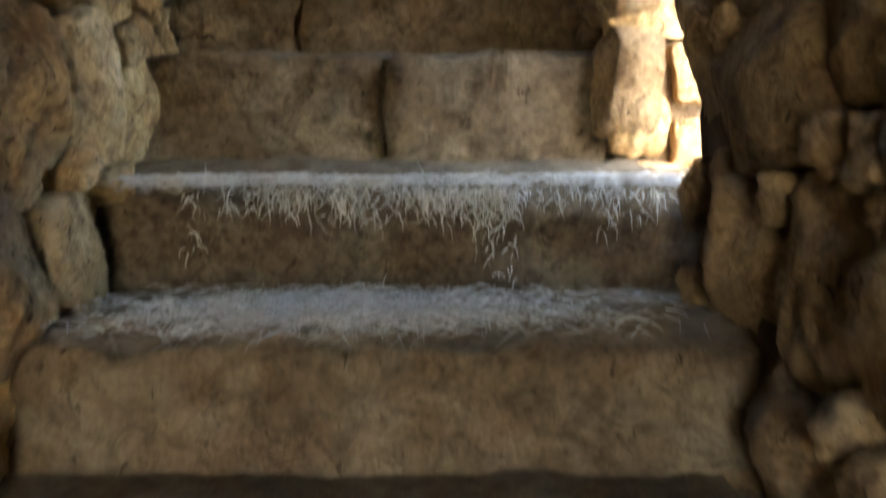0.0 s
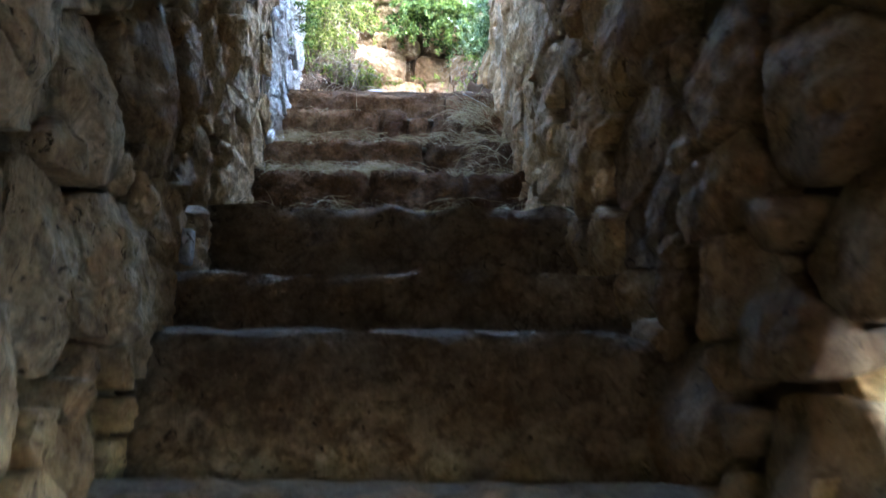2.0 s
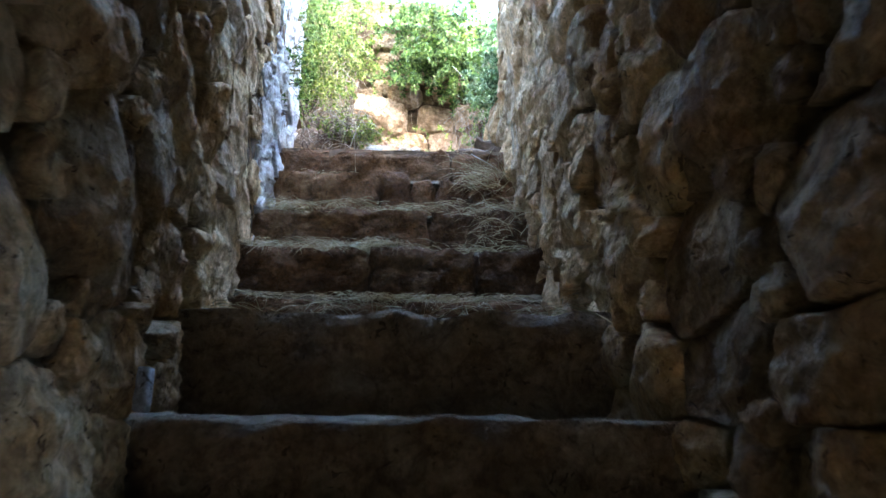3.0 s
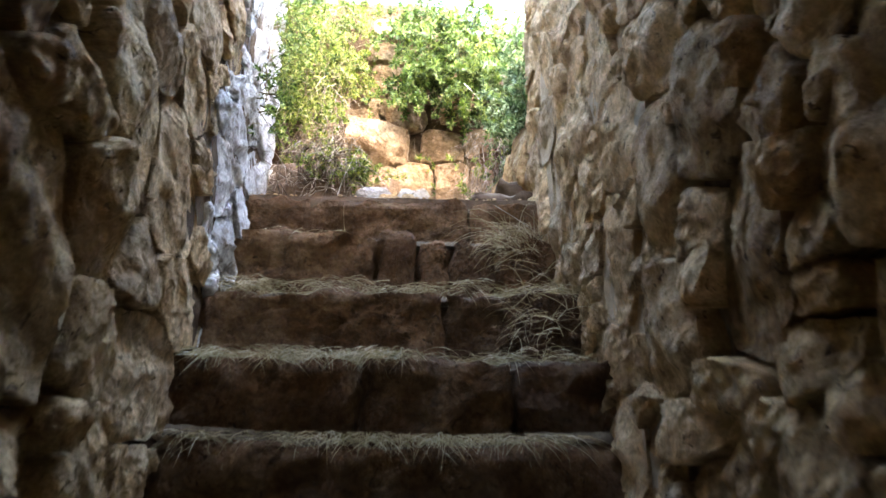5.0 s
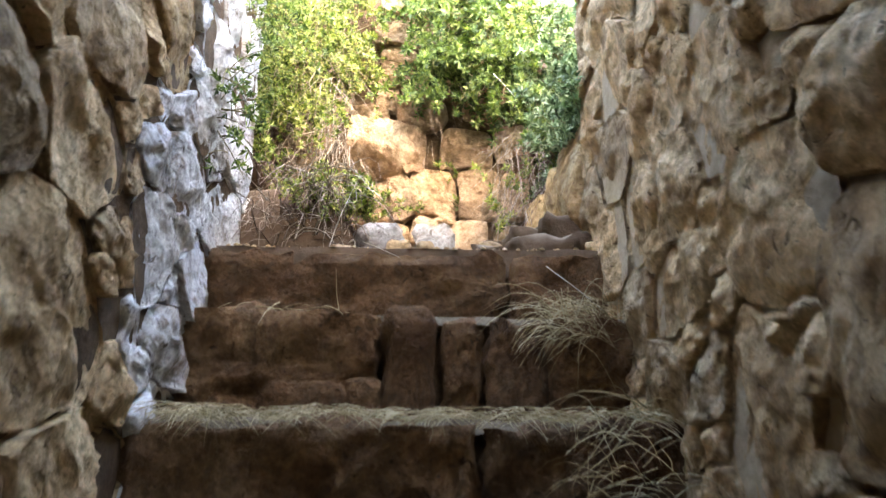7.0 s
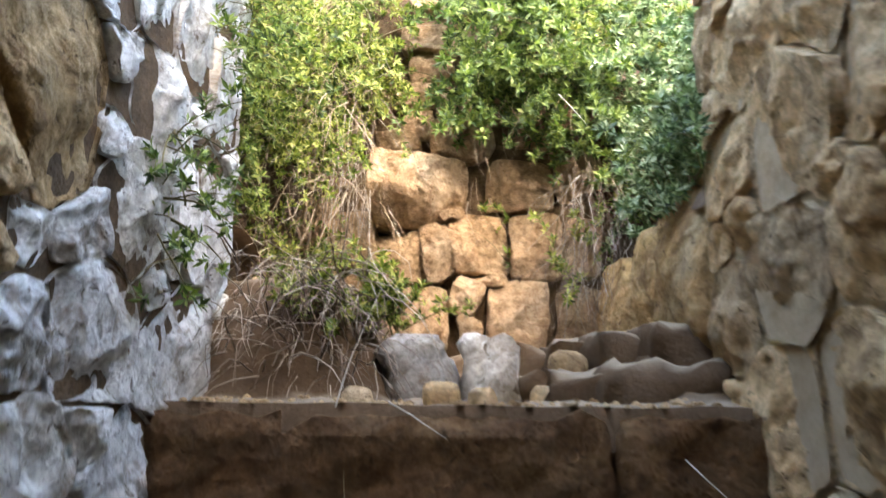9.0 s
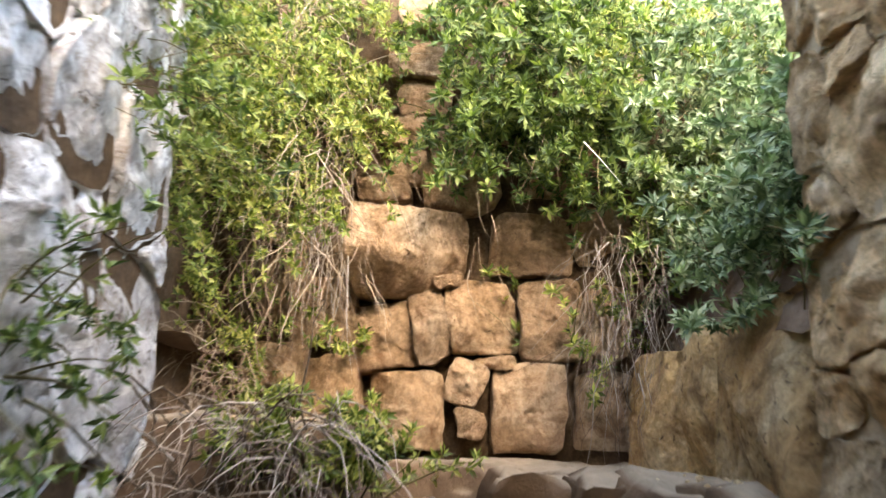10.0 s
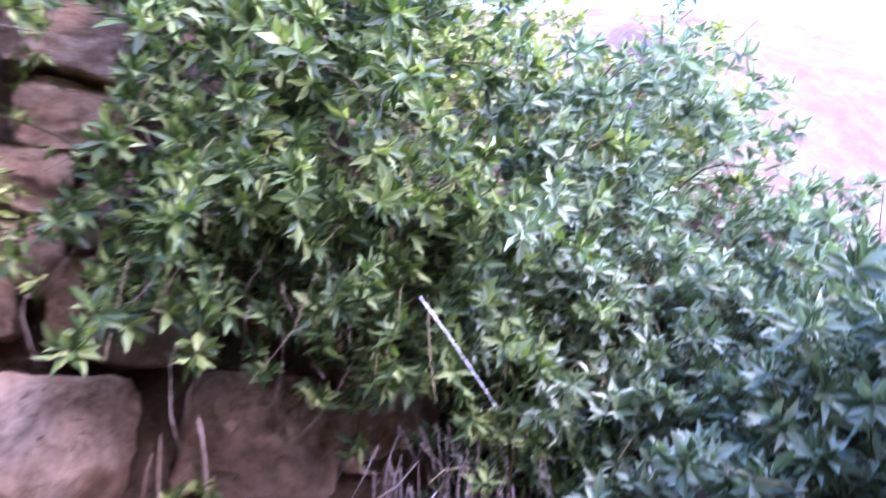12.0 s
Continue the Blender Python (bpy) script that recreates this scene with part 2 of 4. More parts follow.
def stone(poly, spot, bulge, back, joint, material, parent, rng, label="", around=40, name="stone"):
    """A rounded, lumpy stone over a polygon; spot(u, v, w) gives the place w metres in front of the wall."""
    cu, cv = sum(p[0] for p in poly) / len(poly), sum(p[1] for p in poly) / len(poly)
    size = max(math.hypot(p[0] - cu, p[1] - cv) for p in poly)
    if size < 0.04:
        return None
    shrink = max(0.5, 1 - joint / size)
    poly = [(cu + (p[0] - cu) * shrink, cv + (p[1] - cv) * shrink) for p in poly]
    for _ in range(1):
        poly = [((1 - s) * p[0] + s * q[0], (1 - s) * p[1] + s * q[1]) for p, q in zip(poly, poly[1:] + poly[:1]) for s in (0.1, 0.9)]
    lengths = [math.hypot(q[0] - p[0], q[1] - p[1]) for p, q in zip(poly, poly[1:] + poly[:1])]
    total, rim, at, k = sum(lengths), [], 0.0, 0
    for i in range(around):
        goal = total * i / around
        while k < len(poly) - 1 and at + lengths[k] < goal:
            at += lengths[k]
            k += 1
        s = (goal - at) / max(lengths[k], 1e-9)
        p, q = poly[k], poly[(k + 1) % len(poly)]
        rim.append((p[0] + s * (q[0] - p[0]), p[1] + s * (q[1] - p[1])))
    seed = rng.uniform(0, 90)
    tu, tv = rng.uniform(-0.14, 0.14), rng.uniform(-0.14, 0.14)
    chips = [(math.cos(a), math.sin(a), rng.uniform(0.3, 1.3), rng.uniform(0.0, 0.5)) for a in [rng.uniform(0, 6.28) for _ in range(7)]]

    def facet(p, w):
        if w <= 0.4 * bulge:
            return w
        for c, s, slope, start in chips:
            w = min(w, bulge - slope * 0.5 * (((p[0] - cu) * c + (p[1] - cv) * s) - start * size))
        return max(w, 0.0)

    verts, faces = [], []
    rings = ((1.0, -back, 0), (1.01, -0.1 * bulge, 0.3), (1.0, 0.45 * bulge, 0.6), (0.965, 0.86 * bulge, 0.9), (0.9, bulge, 1), (0.8, bulge, 1), (0.68, bulge, 1), (0.54, bulge, 1), (0.4, bulge, 1), (0.25, bulge, 1), (0.12, bulge, 1))
    for scale, w, rough in rings:
        for u, v in rim:
            p = (cu + (u - cu) * scale, cv + (v - cv) * scale)
            base = spot(p[0], p[1], 0)
            lump = rough * (0.010 * wobble(base, 4, seed) + 0.010 * wobble(base, 13, seed) - 0.018 * max(0.0, abs(wobble(base, 9, seed)) - 0.12) - 0.014 * abs(wobble(base, 24, seed)) + 0.007 * wobble(base, 48, seed))
            slide = 0.012 * wobble(base, 9, seed + 5) + 0.008 * wobble(base, 28, seed + 5)
            verts.append(spot(p[0] + slide, p[1] + 0.012 * wobble(base, 9, seed + 9) + 0.008 * wobble(base, 30, seed + 9), facet(p, w) + lump + (tu * (p[0] - cu) + tv * (p[1] - cv) if w > 0 else 0)))
    for r in range(len(rings) - 1):
        for i in range(around):
            j = (i + 1) % around
            faces.append((r * around + i, r * around + j, (r + 1) * around + j, (r + 1) * around + i))
    mid = spot(cu, cv, 0)
    verts.append(spot(cu, cv, 1.0 * bulge + 0.03 * wobble(mid, 7, seed)))
    last = (len(rings) - 1) * around
    faces += [(last + i, last + (i + 1) % around, len(verts) - 1) for i in range(around)]
    return mesh_object(name, verts, faces, material, parent, label)


def slab_grid(us, vs, spot, thick, rough, seed):
    """A wall with a rough face, at spot(u, v, w), and a plain back, thick metres behind."""
    verts, faces = [], []
    nu, nv = len(us), len(vs(us[0]))
    for u in us:
        for v in vs(u):
            p = spot(u, v, 0)
            verts.append(spot(u, v, rough * (wobble(p, 5, seed) + 0.6 * wobble(p, 16, seed))))
    for u in us:
        for v in vs(u):
            verts.append(spot(u, v, -thick))
    off = nu * nv
    for i in range(nu - 1):
        for j in range(nv - 1):
            a, b, c, d = i * nv + j, (i + 1) * nv + j, (i + 1) * nv + j + 1, i * nv + j + 1
            faces += [(a, b, c, d), (off + d, off + c, off + b, off + a)]
    for i in range(nu - 1):
        for j in (0, nv - 1):
            a, b = i * nv + j, (i + 1) * nv + j
            faces.append((a, b, off + b, off + a))
    for j in range(nv - 1):
        for i in (0, nu - 1):
            a, b = i * nv + j, i * nv + j + 1
            faces.append((a, b, off + b, off + a))
    return verts, faces


def block(x0, x1, y0, y1, z0, z1, rng, material, parent, name="stone", label="", round_off=0.03, lumps=1.0):
    """A roughly dressed block with worn edges."""
    n = [max(4, min(16, int((b - a) / 0.045))) for a, b in ((x0, x1), (y0, y1), (z0, z1))]
    size, mid = (x1 - x0, y1 - y0, z1 - z0), Vector(((x0 + x1) / 2, (y0 + y1) / 2, (z0 + z1) / 2))
    seed = rng.uniform(0, 90)
    index, verts, faces = {}, [], []

    def corner(i, j, k):
        if (i, j, k) not in index:
            p = Vector([(c / m - 0.5) * s for c, m, s in zip((i, j, k), n, size)])
            inner = Vector([max(-s / 2 + round_off, min(s / 2 - round_off, c)) for c, s in zip(p, size)])
            out = p - inner
            if out.length > 1e-6:
                p = inner + out.normalized() * min(round_off, out.length)
            p += mid
            way = (out if out.length > 1e-6 else p - mid).normalized()
            p += way * lumps * (0.010 * wobble(p, 5, seed) + 0.011 * wobble(p, 15, seed) - 0.010 * abs(wobble(p, 24, seed)) + 0.006 * wobble(p, 50, seed))
            index[(i, j, k)] = len(verts)
            verts.append(p)
        return index[(i, j, k)]

    for axis in range(3):
        a, b = [c for c in range(3) if c != axis]
        for end in (0, n[axis]):
            for i in range(n[a]):
                for j in range(n[b]):
                    quad = []
                    for di, dj in ((0, 0), (1, 0), (1, 1), (0, 1)):
                        at = [0, 0, 0]
                        at[axis], at[a], at[b] = end, i + di, j + dj
                        quad.append(corner(*at))
                    faces.append(tuple(quad if (end > 0) != (axis == 1) else reversed(quad)))
    return mesh_object(name, verts, faces, material, parent, label)


def strands(items, rng):
    """Thin three-sided stems: each a start, a way, a length, a radius, a fall and a curl."""
    verts, faces = [], []
    for p, d, length, radius, fall, curl in items:
        p, d = Vector(p), Vector(d).normalized()
        steps, first = 5, len(verts)
        for k in range(steps + 1):
            side = d.orthogonal().normalized()
            up = d.cross(side)
            r = radius * (1 - 0.75 * k / steps)
            for a in (0, 2.094, 4.189):
                verts.append(p + r * (math.cos(a) * side + math.sin(a) * up))
            p = p + d * (length / steps)
            d = (d + Vector((rng.uniform(-curl, curl), rng.uniform(-curl, curl), rng.uniform(-curl, curl) - fall))).normalized()
        for k in range(steps):
            for a in range(3):
                b = (a + 1) % 3
                faces.append((first + 3 * k + a, first + 3 * k + b, first + 3 * k + 3 + b, first + 3 * k + 3 + a))
    return verts, faces


def strand_thing(name, items, rng, material, label, category, kind="", parent=None):
    verts, faces = strands(items, rng)
    ob = mesh_object(name, verts, faces, material, parent, label)
    if parent is None:
        tagged(ob, label, category, "", kind)
    return ob


def leaf(verts, faces, base, way, normal, length, width):
    side = way.cross(normal).normalized()
    normal = side.cross(way)
    i = len(verts)
    mid = base + way * (0.5 * length)
    verts += [base, mid + side * width + normal * 0.2 * width, mid - side * width + normal * 0.2 * width, base + way * length - normal * 0.12 * length, mid - normal * 0.15 * width]
    faces += [(i, i + 1, i + 4), (i, i + 4, i + 2), (i + 1, i + 3, i + 4), (i + 4, i + 3, i + 2)]


def shrub(name, roots, rng, material, label, way, spread, length, fall, leaf_size, per_shoot, bare=0.25, category="shrub", stem_radius=0.0025, stem_material=None):
    """A plant of many leafy shoots: stems and leaves as two parts."""
    foot = sum((Vector(r) for r in roots), Vector()) / len(roots)
    thing = empty(name, foot, label, category)
    items, verts, faces = [], [], []
    for root in roots:
        d = (Vector(way) + Vector([rng.gauss(0, spread) for _ in range(3)])).normalized()
        long = length * rng.uniform(0.5, 1.2)
        items.append((root, d, long, stem_radius * rng.uniform(0.7, 1.5), fall, 0.16))
        p, steps = Vector(root), 12
        for k in range(steps):
            p = p + d * (long / steps)
            d = (d + Vector((rng.gauss(0, 0.07), rng.gauss(0, 0.07), rng.gauss(0, 0.07) - fall * 0.42))).normalized()
            part_way = (k + 1) / steps
            if part_way < bare:
                continue
            tufts = per_shoot / 7.5 / steps * (0.5 + part_way) * (2.5 if k == steps - 1 else 1)
            for _ in range(int(tufts + rng.random())):
                axis = (d * 0.5 + Vector([rng.gauss(0, 0.5) for _ in range(3)]) + Vector((0, -0.3, 0.3))).normalized()
                side = axis.orthogonal().normalized()
                foot_of = p + axis * rng.uniform(0.003, 0.022)
                turn, count = rng.uniform(0, 6.28), rng.randint(5, 9)
                for m in range(count):
                    a, open_by = turn + m * 2.4, rng.uniform(0.35, 1.25)
                    radial = math.cos(a) * side + math.sin(a) * axis.cross(side)
                    w = (axis * math.cos(open_by) + radial * math.sin(open_by)).normalized()
                    up = (axis * math.sin(open_by) - radial * math.cos(open_by) + Vector([rng.gauss(0, 0.2) for _ in range(3)])).normalized()
                    size = leaf_size * rng.uniform(0.6, 1.25)
                    leaf(verts, faces, foot_of - axis * 0.0015 * m, w, up, size, size * rng.uniform(0.12, 0.19))
    v, f = strands(items, rng)
    mesh_object("stem", v, f, stem_material or TWIG, thing)["kind"] = "stuff"
    mesh_object("foliage", verts, faces, material, thing, "", False)["kind"] = "stuff"
    return thing


# The plan: the stairs climb along +y between two rough walls
LEFT_Y, LEFT_X = (-3.2, 1.7, 2.8, 3.6, 4.55, 5.6), (-0.77, -0.77, -0.88, -0.97, -1.01, -1.05)
RIGHT_Y, RIGHT_X = (-3.2, 1.68, 2.06, 2.35, 2.95, 4.3, 5.36), (0.60, 0.56, 0.44, 0.42, 0.35, 0.255, 0.19)
STEPS = ((0.36, 0.42), (0.69, 0.68), (1.02, 0.93), (1.34, 1.18), (1.76, 1.41), (2.06, 1.765), (2.34, 2.003), (2.643, 2.355), (2.838, 2.547),
         (3.34, 2.89), (4.177, 3.15), (4.244, 3.381), (4.552, 3.666), (4.891, 3.977), (5.10, 4.225))
LOW_FLOOR = 0.17
OPEN_Y0, OPEN_Y1, OPEN_Z0, OPEN_Z1 = 1.68, 2.06, 1.40, 2.24
ROOF_END = 3.25


def left_x(y):
    return lerp(y, LEFT_Y, LEFT_X)


def right_x(y):
    return lerp(y, RIGHT_Y, RIGHT_X)


def floor_z(y):
    z = LOW_FLOOR
    for front, top in STEPS:
        if y >= front:
            z = top
    return z


def ceiling_z(y):
    return min(6.3, 3.2 if y < 0.8 else 3.2 + 0.84 * (y - 0.8))


def wall_top(y):
    return min(ceiling_z(y), 6.3) + 0.05


def right_top(y):
    return wall_top(y) if y < ROOF_END else 5.6


def left_spot(u, v, w):
    return Vector((left_x(u) + w, u, v))


def right_spot(u, v, w):
    return Vector((right_x(u) - w, u, v))


def ladder(lo, hi, n):
    return [lo + (hi - lo) * k / (n - 1) for k in range(n)]


# Walls
rng = random.Random(11)
v, f = slab_grid(ladder(-3.0, 5.56, 130), lambda u: ladder(-0.3, wall_top(u), 56), lambda u, v, w: left_spot(u, v, w - 0.012 - 0.04 * (1 - smoothstep(3.4, 4.4, u))), 0.5, 0.010, 3)
wall_left = tagged(mesh_object("wall_left", v, f, MORTAR, centre=False), "rough rubble stone wall set in brown earth mortar", "wall", "", "structure")
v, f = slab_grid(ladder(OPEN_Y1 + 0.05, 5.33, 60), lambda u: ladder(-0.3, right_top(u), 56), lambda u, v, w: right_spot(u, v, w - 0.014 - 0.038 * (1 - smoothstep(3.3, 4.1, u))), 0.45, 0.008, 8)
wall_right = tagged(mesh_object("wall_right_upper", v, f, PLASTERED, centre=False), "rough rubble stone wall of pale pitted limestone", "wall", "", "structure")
v, f = slab_grid(ladder(-3.0, OPEN_Y0 + 0.01, 60), lambda u: ladder(-0.3, wall_top(u), 40), lambda u, v, w: right_spot(u, v, w - 0.004), 0.12, 0.015, 9)
wall_near = tagged(mesh_object("wall_right_lower", v, f, MORTAR, centre=False), "rough rubble stone wall beside a small window opening", "wall", "", "structure")
v, f = slab_grid(ladder(OPEN_Y0 - 0.02, OPEN_Y1 + 0.05, 8), lambda u: ladder(OPEN_Z1, wall_top(u), 16), lambda u, v, w: right_spot(u, v, w - 0.03), 0.3, 0.015, 4)
tagged(mesh_object("wall_lintel", v, f, MORTAR, centre=False), "stone lintel wall above the window opening", "wall", "", "structure")
v, f = slab_grid(ladder(OPEN_Y0 - 0.02, OPEN_Y1 + 0.05, 8), lambda u: ladder(-0.3, OPEN_Z0, 8), lambda u, v, w: Vector((0.66 - w, u, v)), 0.2, 0.0, 4)
tagged(mesh_object("wall_sill", v, f, PLASTER, centre=False), "stone sill wall below the window opening", "wall", "", "structure")
# Unseen end wall; its doorway is added to let daylight reach the risers.
for name, x0, x1, z0, z1 in (("wall_end_west", -1.4, -0.55, -0.3, 3.4), ("wall_end_east", 0.4, 1.2, -0.3, 3.4), ("wall_end_lintel", -0.55, 0.4, 2.2, 3.4)):
    v, f = slab_grid(ladder(x0, x1, 12), lambda u: ladder(z0, z1, 16), lambda u, v, w: Vector((u, -3.0 + w, v)), 0.3, 0.0, 6)
    tagged(mesh_object(name, v, f, PLASTER, centre=False), "plain unseen stone end wall with a doorway added to let daylight in", "wall", "", "structure")
v, f = slab_grid(ladder(-3.3, ROOF_END, 60), lambda u: ladder(-1.6, 1.2, 16), lambda u, v, w: Vector((v, u, ceiling_z(u) - w)), 0.45, 0.03, 5)
tagged(mesh_object("ceiling", v, f, PLASTER, centre=False), "sloping rough stone ceiling above the stairs", "ceiling", "", "structure")

# Unseen wall added above the roof's end to keep sun off the landing.
v, f = slab_grid(ladder(-1.6, 1.0, 20), lambda u: ladder(ceiling_z(ROOF_END) - 0.05, 6.9, 8), lambda u, v, w: Vector((u, ROOF_END + 0.004 + w, v)), 0.35, 0.0, 12)
tagged(mesh_object("wall_sun_blocker", v, f, MORTAR, centre=False), "unseen rough stone wall added above the mouth to block the sun", "wall", "", "structure")
v, f = slab_grid(ladder(5.5, 6.7, 40), lambda u: ladder(4.1, 5.9, 40), lambda u, v, w: Vector((-1.13 - 0.12 * (v - 4.4) + w, u, v)), 0.3, 0.06, 15)
tagged(mesh_object("wall_earth_bank", v, f, MORTAR, centre=False), "bare brown earth bank beside the landing", "bank", "", "structure")

# Stones of the walls: the larger ones by their middles (along the wall, height)
LEFT_STONES = ((1.3, 1.3, 0.25, 0.3), (1.47, 1.64, 0.18, 0.3), (1.77, 1.63, 0.36, 0.34), (2.12, 1.65, 0.3, 0.36), (1.62, 1.3, 0.38, 0.28), (2.2, 2.68, 0.33, 0.26), (2.6, 2.92, 0.52, 0.36),
               (2.8, 2.62, 0.5, 0.2), (2.8, 2.44, 0.4, 0.16), (2.4, 2.42, 0.36, 0.28), (3.2, 3.34, 0.34, 0.44), (3.2, 2.98, 0.4, 0.26), (3.5, 3.52, 0.28, 0.26), (3.62, 3.84, 0.46, 0.34),
               (4.07, 3.82, 0.48, 0.36), (3.95, 3.26, 0.55, 0.28), (4.28, 3.53, 0.52, 0.24), (3.8, 4.14, 0.25, 0.24), (4.12, 4.18, 0.4, 0.3), (4.56, 4.69, 0.34, 0.33), (4.58, 4.08, 0.28, 0.26))
MOUTH_STONES = ((5.02, 4.05, 0.5, 0.26), (4.79, 4.33, 0.34, 0.26), (5.26, 4.33, 0.56, 0.3), (4.91, 4.58, 0.3, 0.26), (4.98, 4.83, 0.3, 0.22), (4.9, 5.02, 0.24, 0.16),
                (5.16, 5.05, 0.24, 0.26), (5.42, 4.66, 0.28, 0.36), (5.22, 4.64, 0.16, 0.28), (4.68, 4.95, 0.24, 0.16))
RIGHT_STONES = ((1.87, 2.37, 0.4, 0.2), (2.25, 2.81, 0.29, 0.28), (2.73, 2.85, 0.42, 0.28), (2.66, 2.63, 0.34, 0.2), (2.28, 2.56, 0.34, 0.16), (3.06, 2.64, 0.38, 0.24), (2.89, 3.17, 0.33, 0.3), (2.52, 3.14, 0.29, 0.34),
                (2.33, 2.38, 0.36, 0.18), (2.84, 2.46, 0.3, 0.12), (3.17, 2.95, 0.27, 0.3), (3.35, 3.42, 0.27, 0.38), (3.44, 3.79, 0.3, 0.32), (3.48, 3.2, 0.3, 0.09), (3.77, 3.14, 0.5, 0.12),
                (3.78, 3.37, 0.34, 0.3), (3.76, 3.74, 0.25, 0.4), (3.7, 4.08, 0.24, 0.22), (4.03, 4.01, 0.32, 0.3), (4.13, 3.64, 0.3, 0.36), (4.37, 3.73, 0.2, 0.17), (4.22, 4.33, 0.34, 0.32),
                (5.08, 5.02, 0.36, 0.22), (4.92, 4.76, 0.34, 0.28), (4.61, 4.73, 0.19, 0.22), (4.4, 4.66, 0.15, 0.14), (4.47, 4.46, 0.21, 0.2), (4.69, 4.5, 0.22, 0.22), (5.22, 4.77, 0.26, 0.17))
PALE_STONES = ((4.97, 4.48, 0.32, 0.24), (5.27, 4.42, 0.24, 0.22), (4.75, 4.24, 0.28, 0.26), (4.48, 4.22, 0.24, 0.24), (5.02, 4.2, 0.26, 0.24), (4.5, 3.97, 0.35, 0.2), (4.85, 3.98, 0.28, 0.18))
NEAR_STONES = ((1.33, 1.61, 0.42, 0.29), (1.45, 1.3, 0.4, 0.32), (1.1, 1.32, 0.25, 0.34), (1.22, 1.04, 0.4, 0.21), (1.5, 1.93, 0.3, 0.26), (1.15, 1.9, 0.3, 0.24))


def rubble(parent, spot, first, box, inside, rng, kinds):
    for poly in cells(scatter(rng, first, box, inside)):
        cu, cv = (sum(p[k] for p in poly) / len(poly) for k in (0, 1))
        poly = clip(clip(poly, (1, 0), box[1]), (-1, 0), -box[0])
        if len(poly) < 3:
            continue
        kind = WALL_STONE
        for start, sort in kinds:
            if cu > start:
                kind = sort
        if kind is WHITE_STONE and cu < 4.64 and cv > 4.5:
            kind = WALL_STONE
        rough = 1 - smoothstep(3.2, 4.3, cu)
        stone(poly, spot, (0.02 + 0.035 * rough) * rng.uniform(0.6, 1.4), 0.08, rng.uniform(0.004, 0.010), kind, parent, rng)


# Left stones are set paler toward the mouth, its daylight put into their colour.
rubble(wall_left, left_spot, LEFT_STONES + MOUTH_STONES, (0.3, 5.58, 0.3, 6.2), lambda u, v: floor_z(u) - 0.2 < v < min(floor_z(u) + 2.1, 6.1), rng, ((3.75, PALE_STONE), (4.46, WHITE_STONE)))
rubble(wall_right, right_spot, RIGHT_STONES + PALE_STONES, (OPEN_Y0, 5.36, 1.0, 6.1), lambda u, v: (u > OPEN_Y1 + 0.06 or v > OPEN_Z1 + 0.12) and floor_z(u) - 0.2 < v < min(floor_z(u) + 2.1, 5.95), rng, ((0.0, BROWN_STONE), (2.8, WALL_STONE), (3.5, PALE_STONE)))
rubble(wall_near, right_spot, NEAR_STONES, (0.2, OPEN_Y0, 0.2, 2.9), lambda u, v: floor_z(u) - 0.2 < v < 2.8, rng, ((0.0, BROWN_STONE),))

# Far jamb of the small window: stones that face down the stairs
jamb = tagged(mesh_object("wall_jamb", *slab_grid(ladder(0.45, 1.0, 10), lambda u: ladder(0.9, OPEN_Z1 + 0.04, 30), lambda u, v, w: Vector((u, OPEN_Y1 + 0.03 - w, v)), 0.06, 0.01, 2), MORTAR, centre=False),
              "stone jamb of the small window, brightly lit", "wall", "", "structure")
JAMB_STONES = ((0.53, 1.92, 0.27, 0.25), (0.58, 2.13, 0.22, 0.13), (0.50, 1.73, 0.14, 0.13), (0.65, 1.71, 0.14, 0.18), (0.51, 1.57, 0.15, 0.17), (0.66, 1.52, 0.14, 0.16),
               (0.78, 1.95, 0.2, 0.22), (0.8, 1.65, 0.15, 0.25), (0.82, 2.2, 0.2, 0.2), (0.55, 1.42, 0.3, 0.1))


def slab_poly(u, v, w, h, tilt, rng, jitter=0.12):
    c, s = math.cos(radians(tilt)), math.sin(radians(tilt))
    pts = []
    for a, b in ((-0.5, -0.5), (0.0, -0.53), (0.5, -0.5), (0.53, 0.0), (0.5, 0.5), (0.0, 0.53), (-0.5, 0.5), (-0.53, 0.0)):
        a, b = (a + rng.uniform(-jitter, jitter) * 0.5) * w, (b + rng.uniform(-jitter, jitter) * 0.5) * h
        pts.append((u + c * a - s * b, v + s * a + c * b))
    return pts


for u, v, w, h in JAMB_STONES:
    stone(slab_poly(u, v, 0.97 * w, 0.97 * h, rng.uniform(-6, 6), rng), lambda a, b, c: Vector((a, OPEN_Y1 - c, b)), 0.06, 0.05, 0.010, WALL_STONE, jamb, rng)

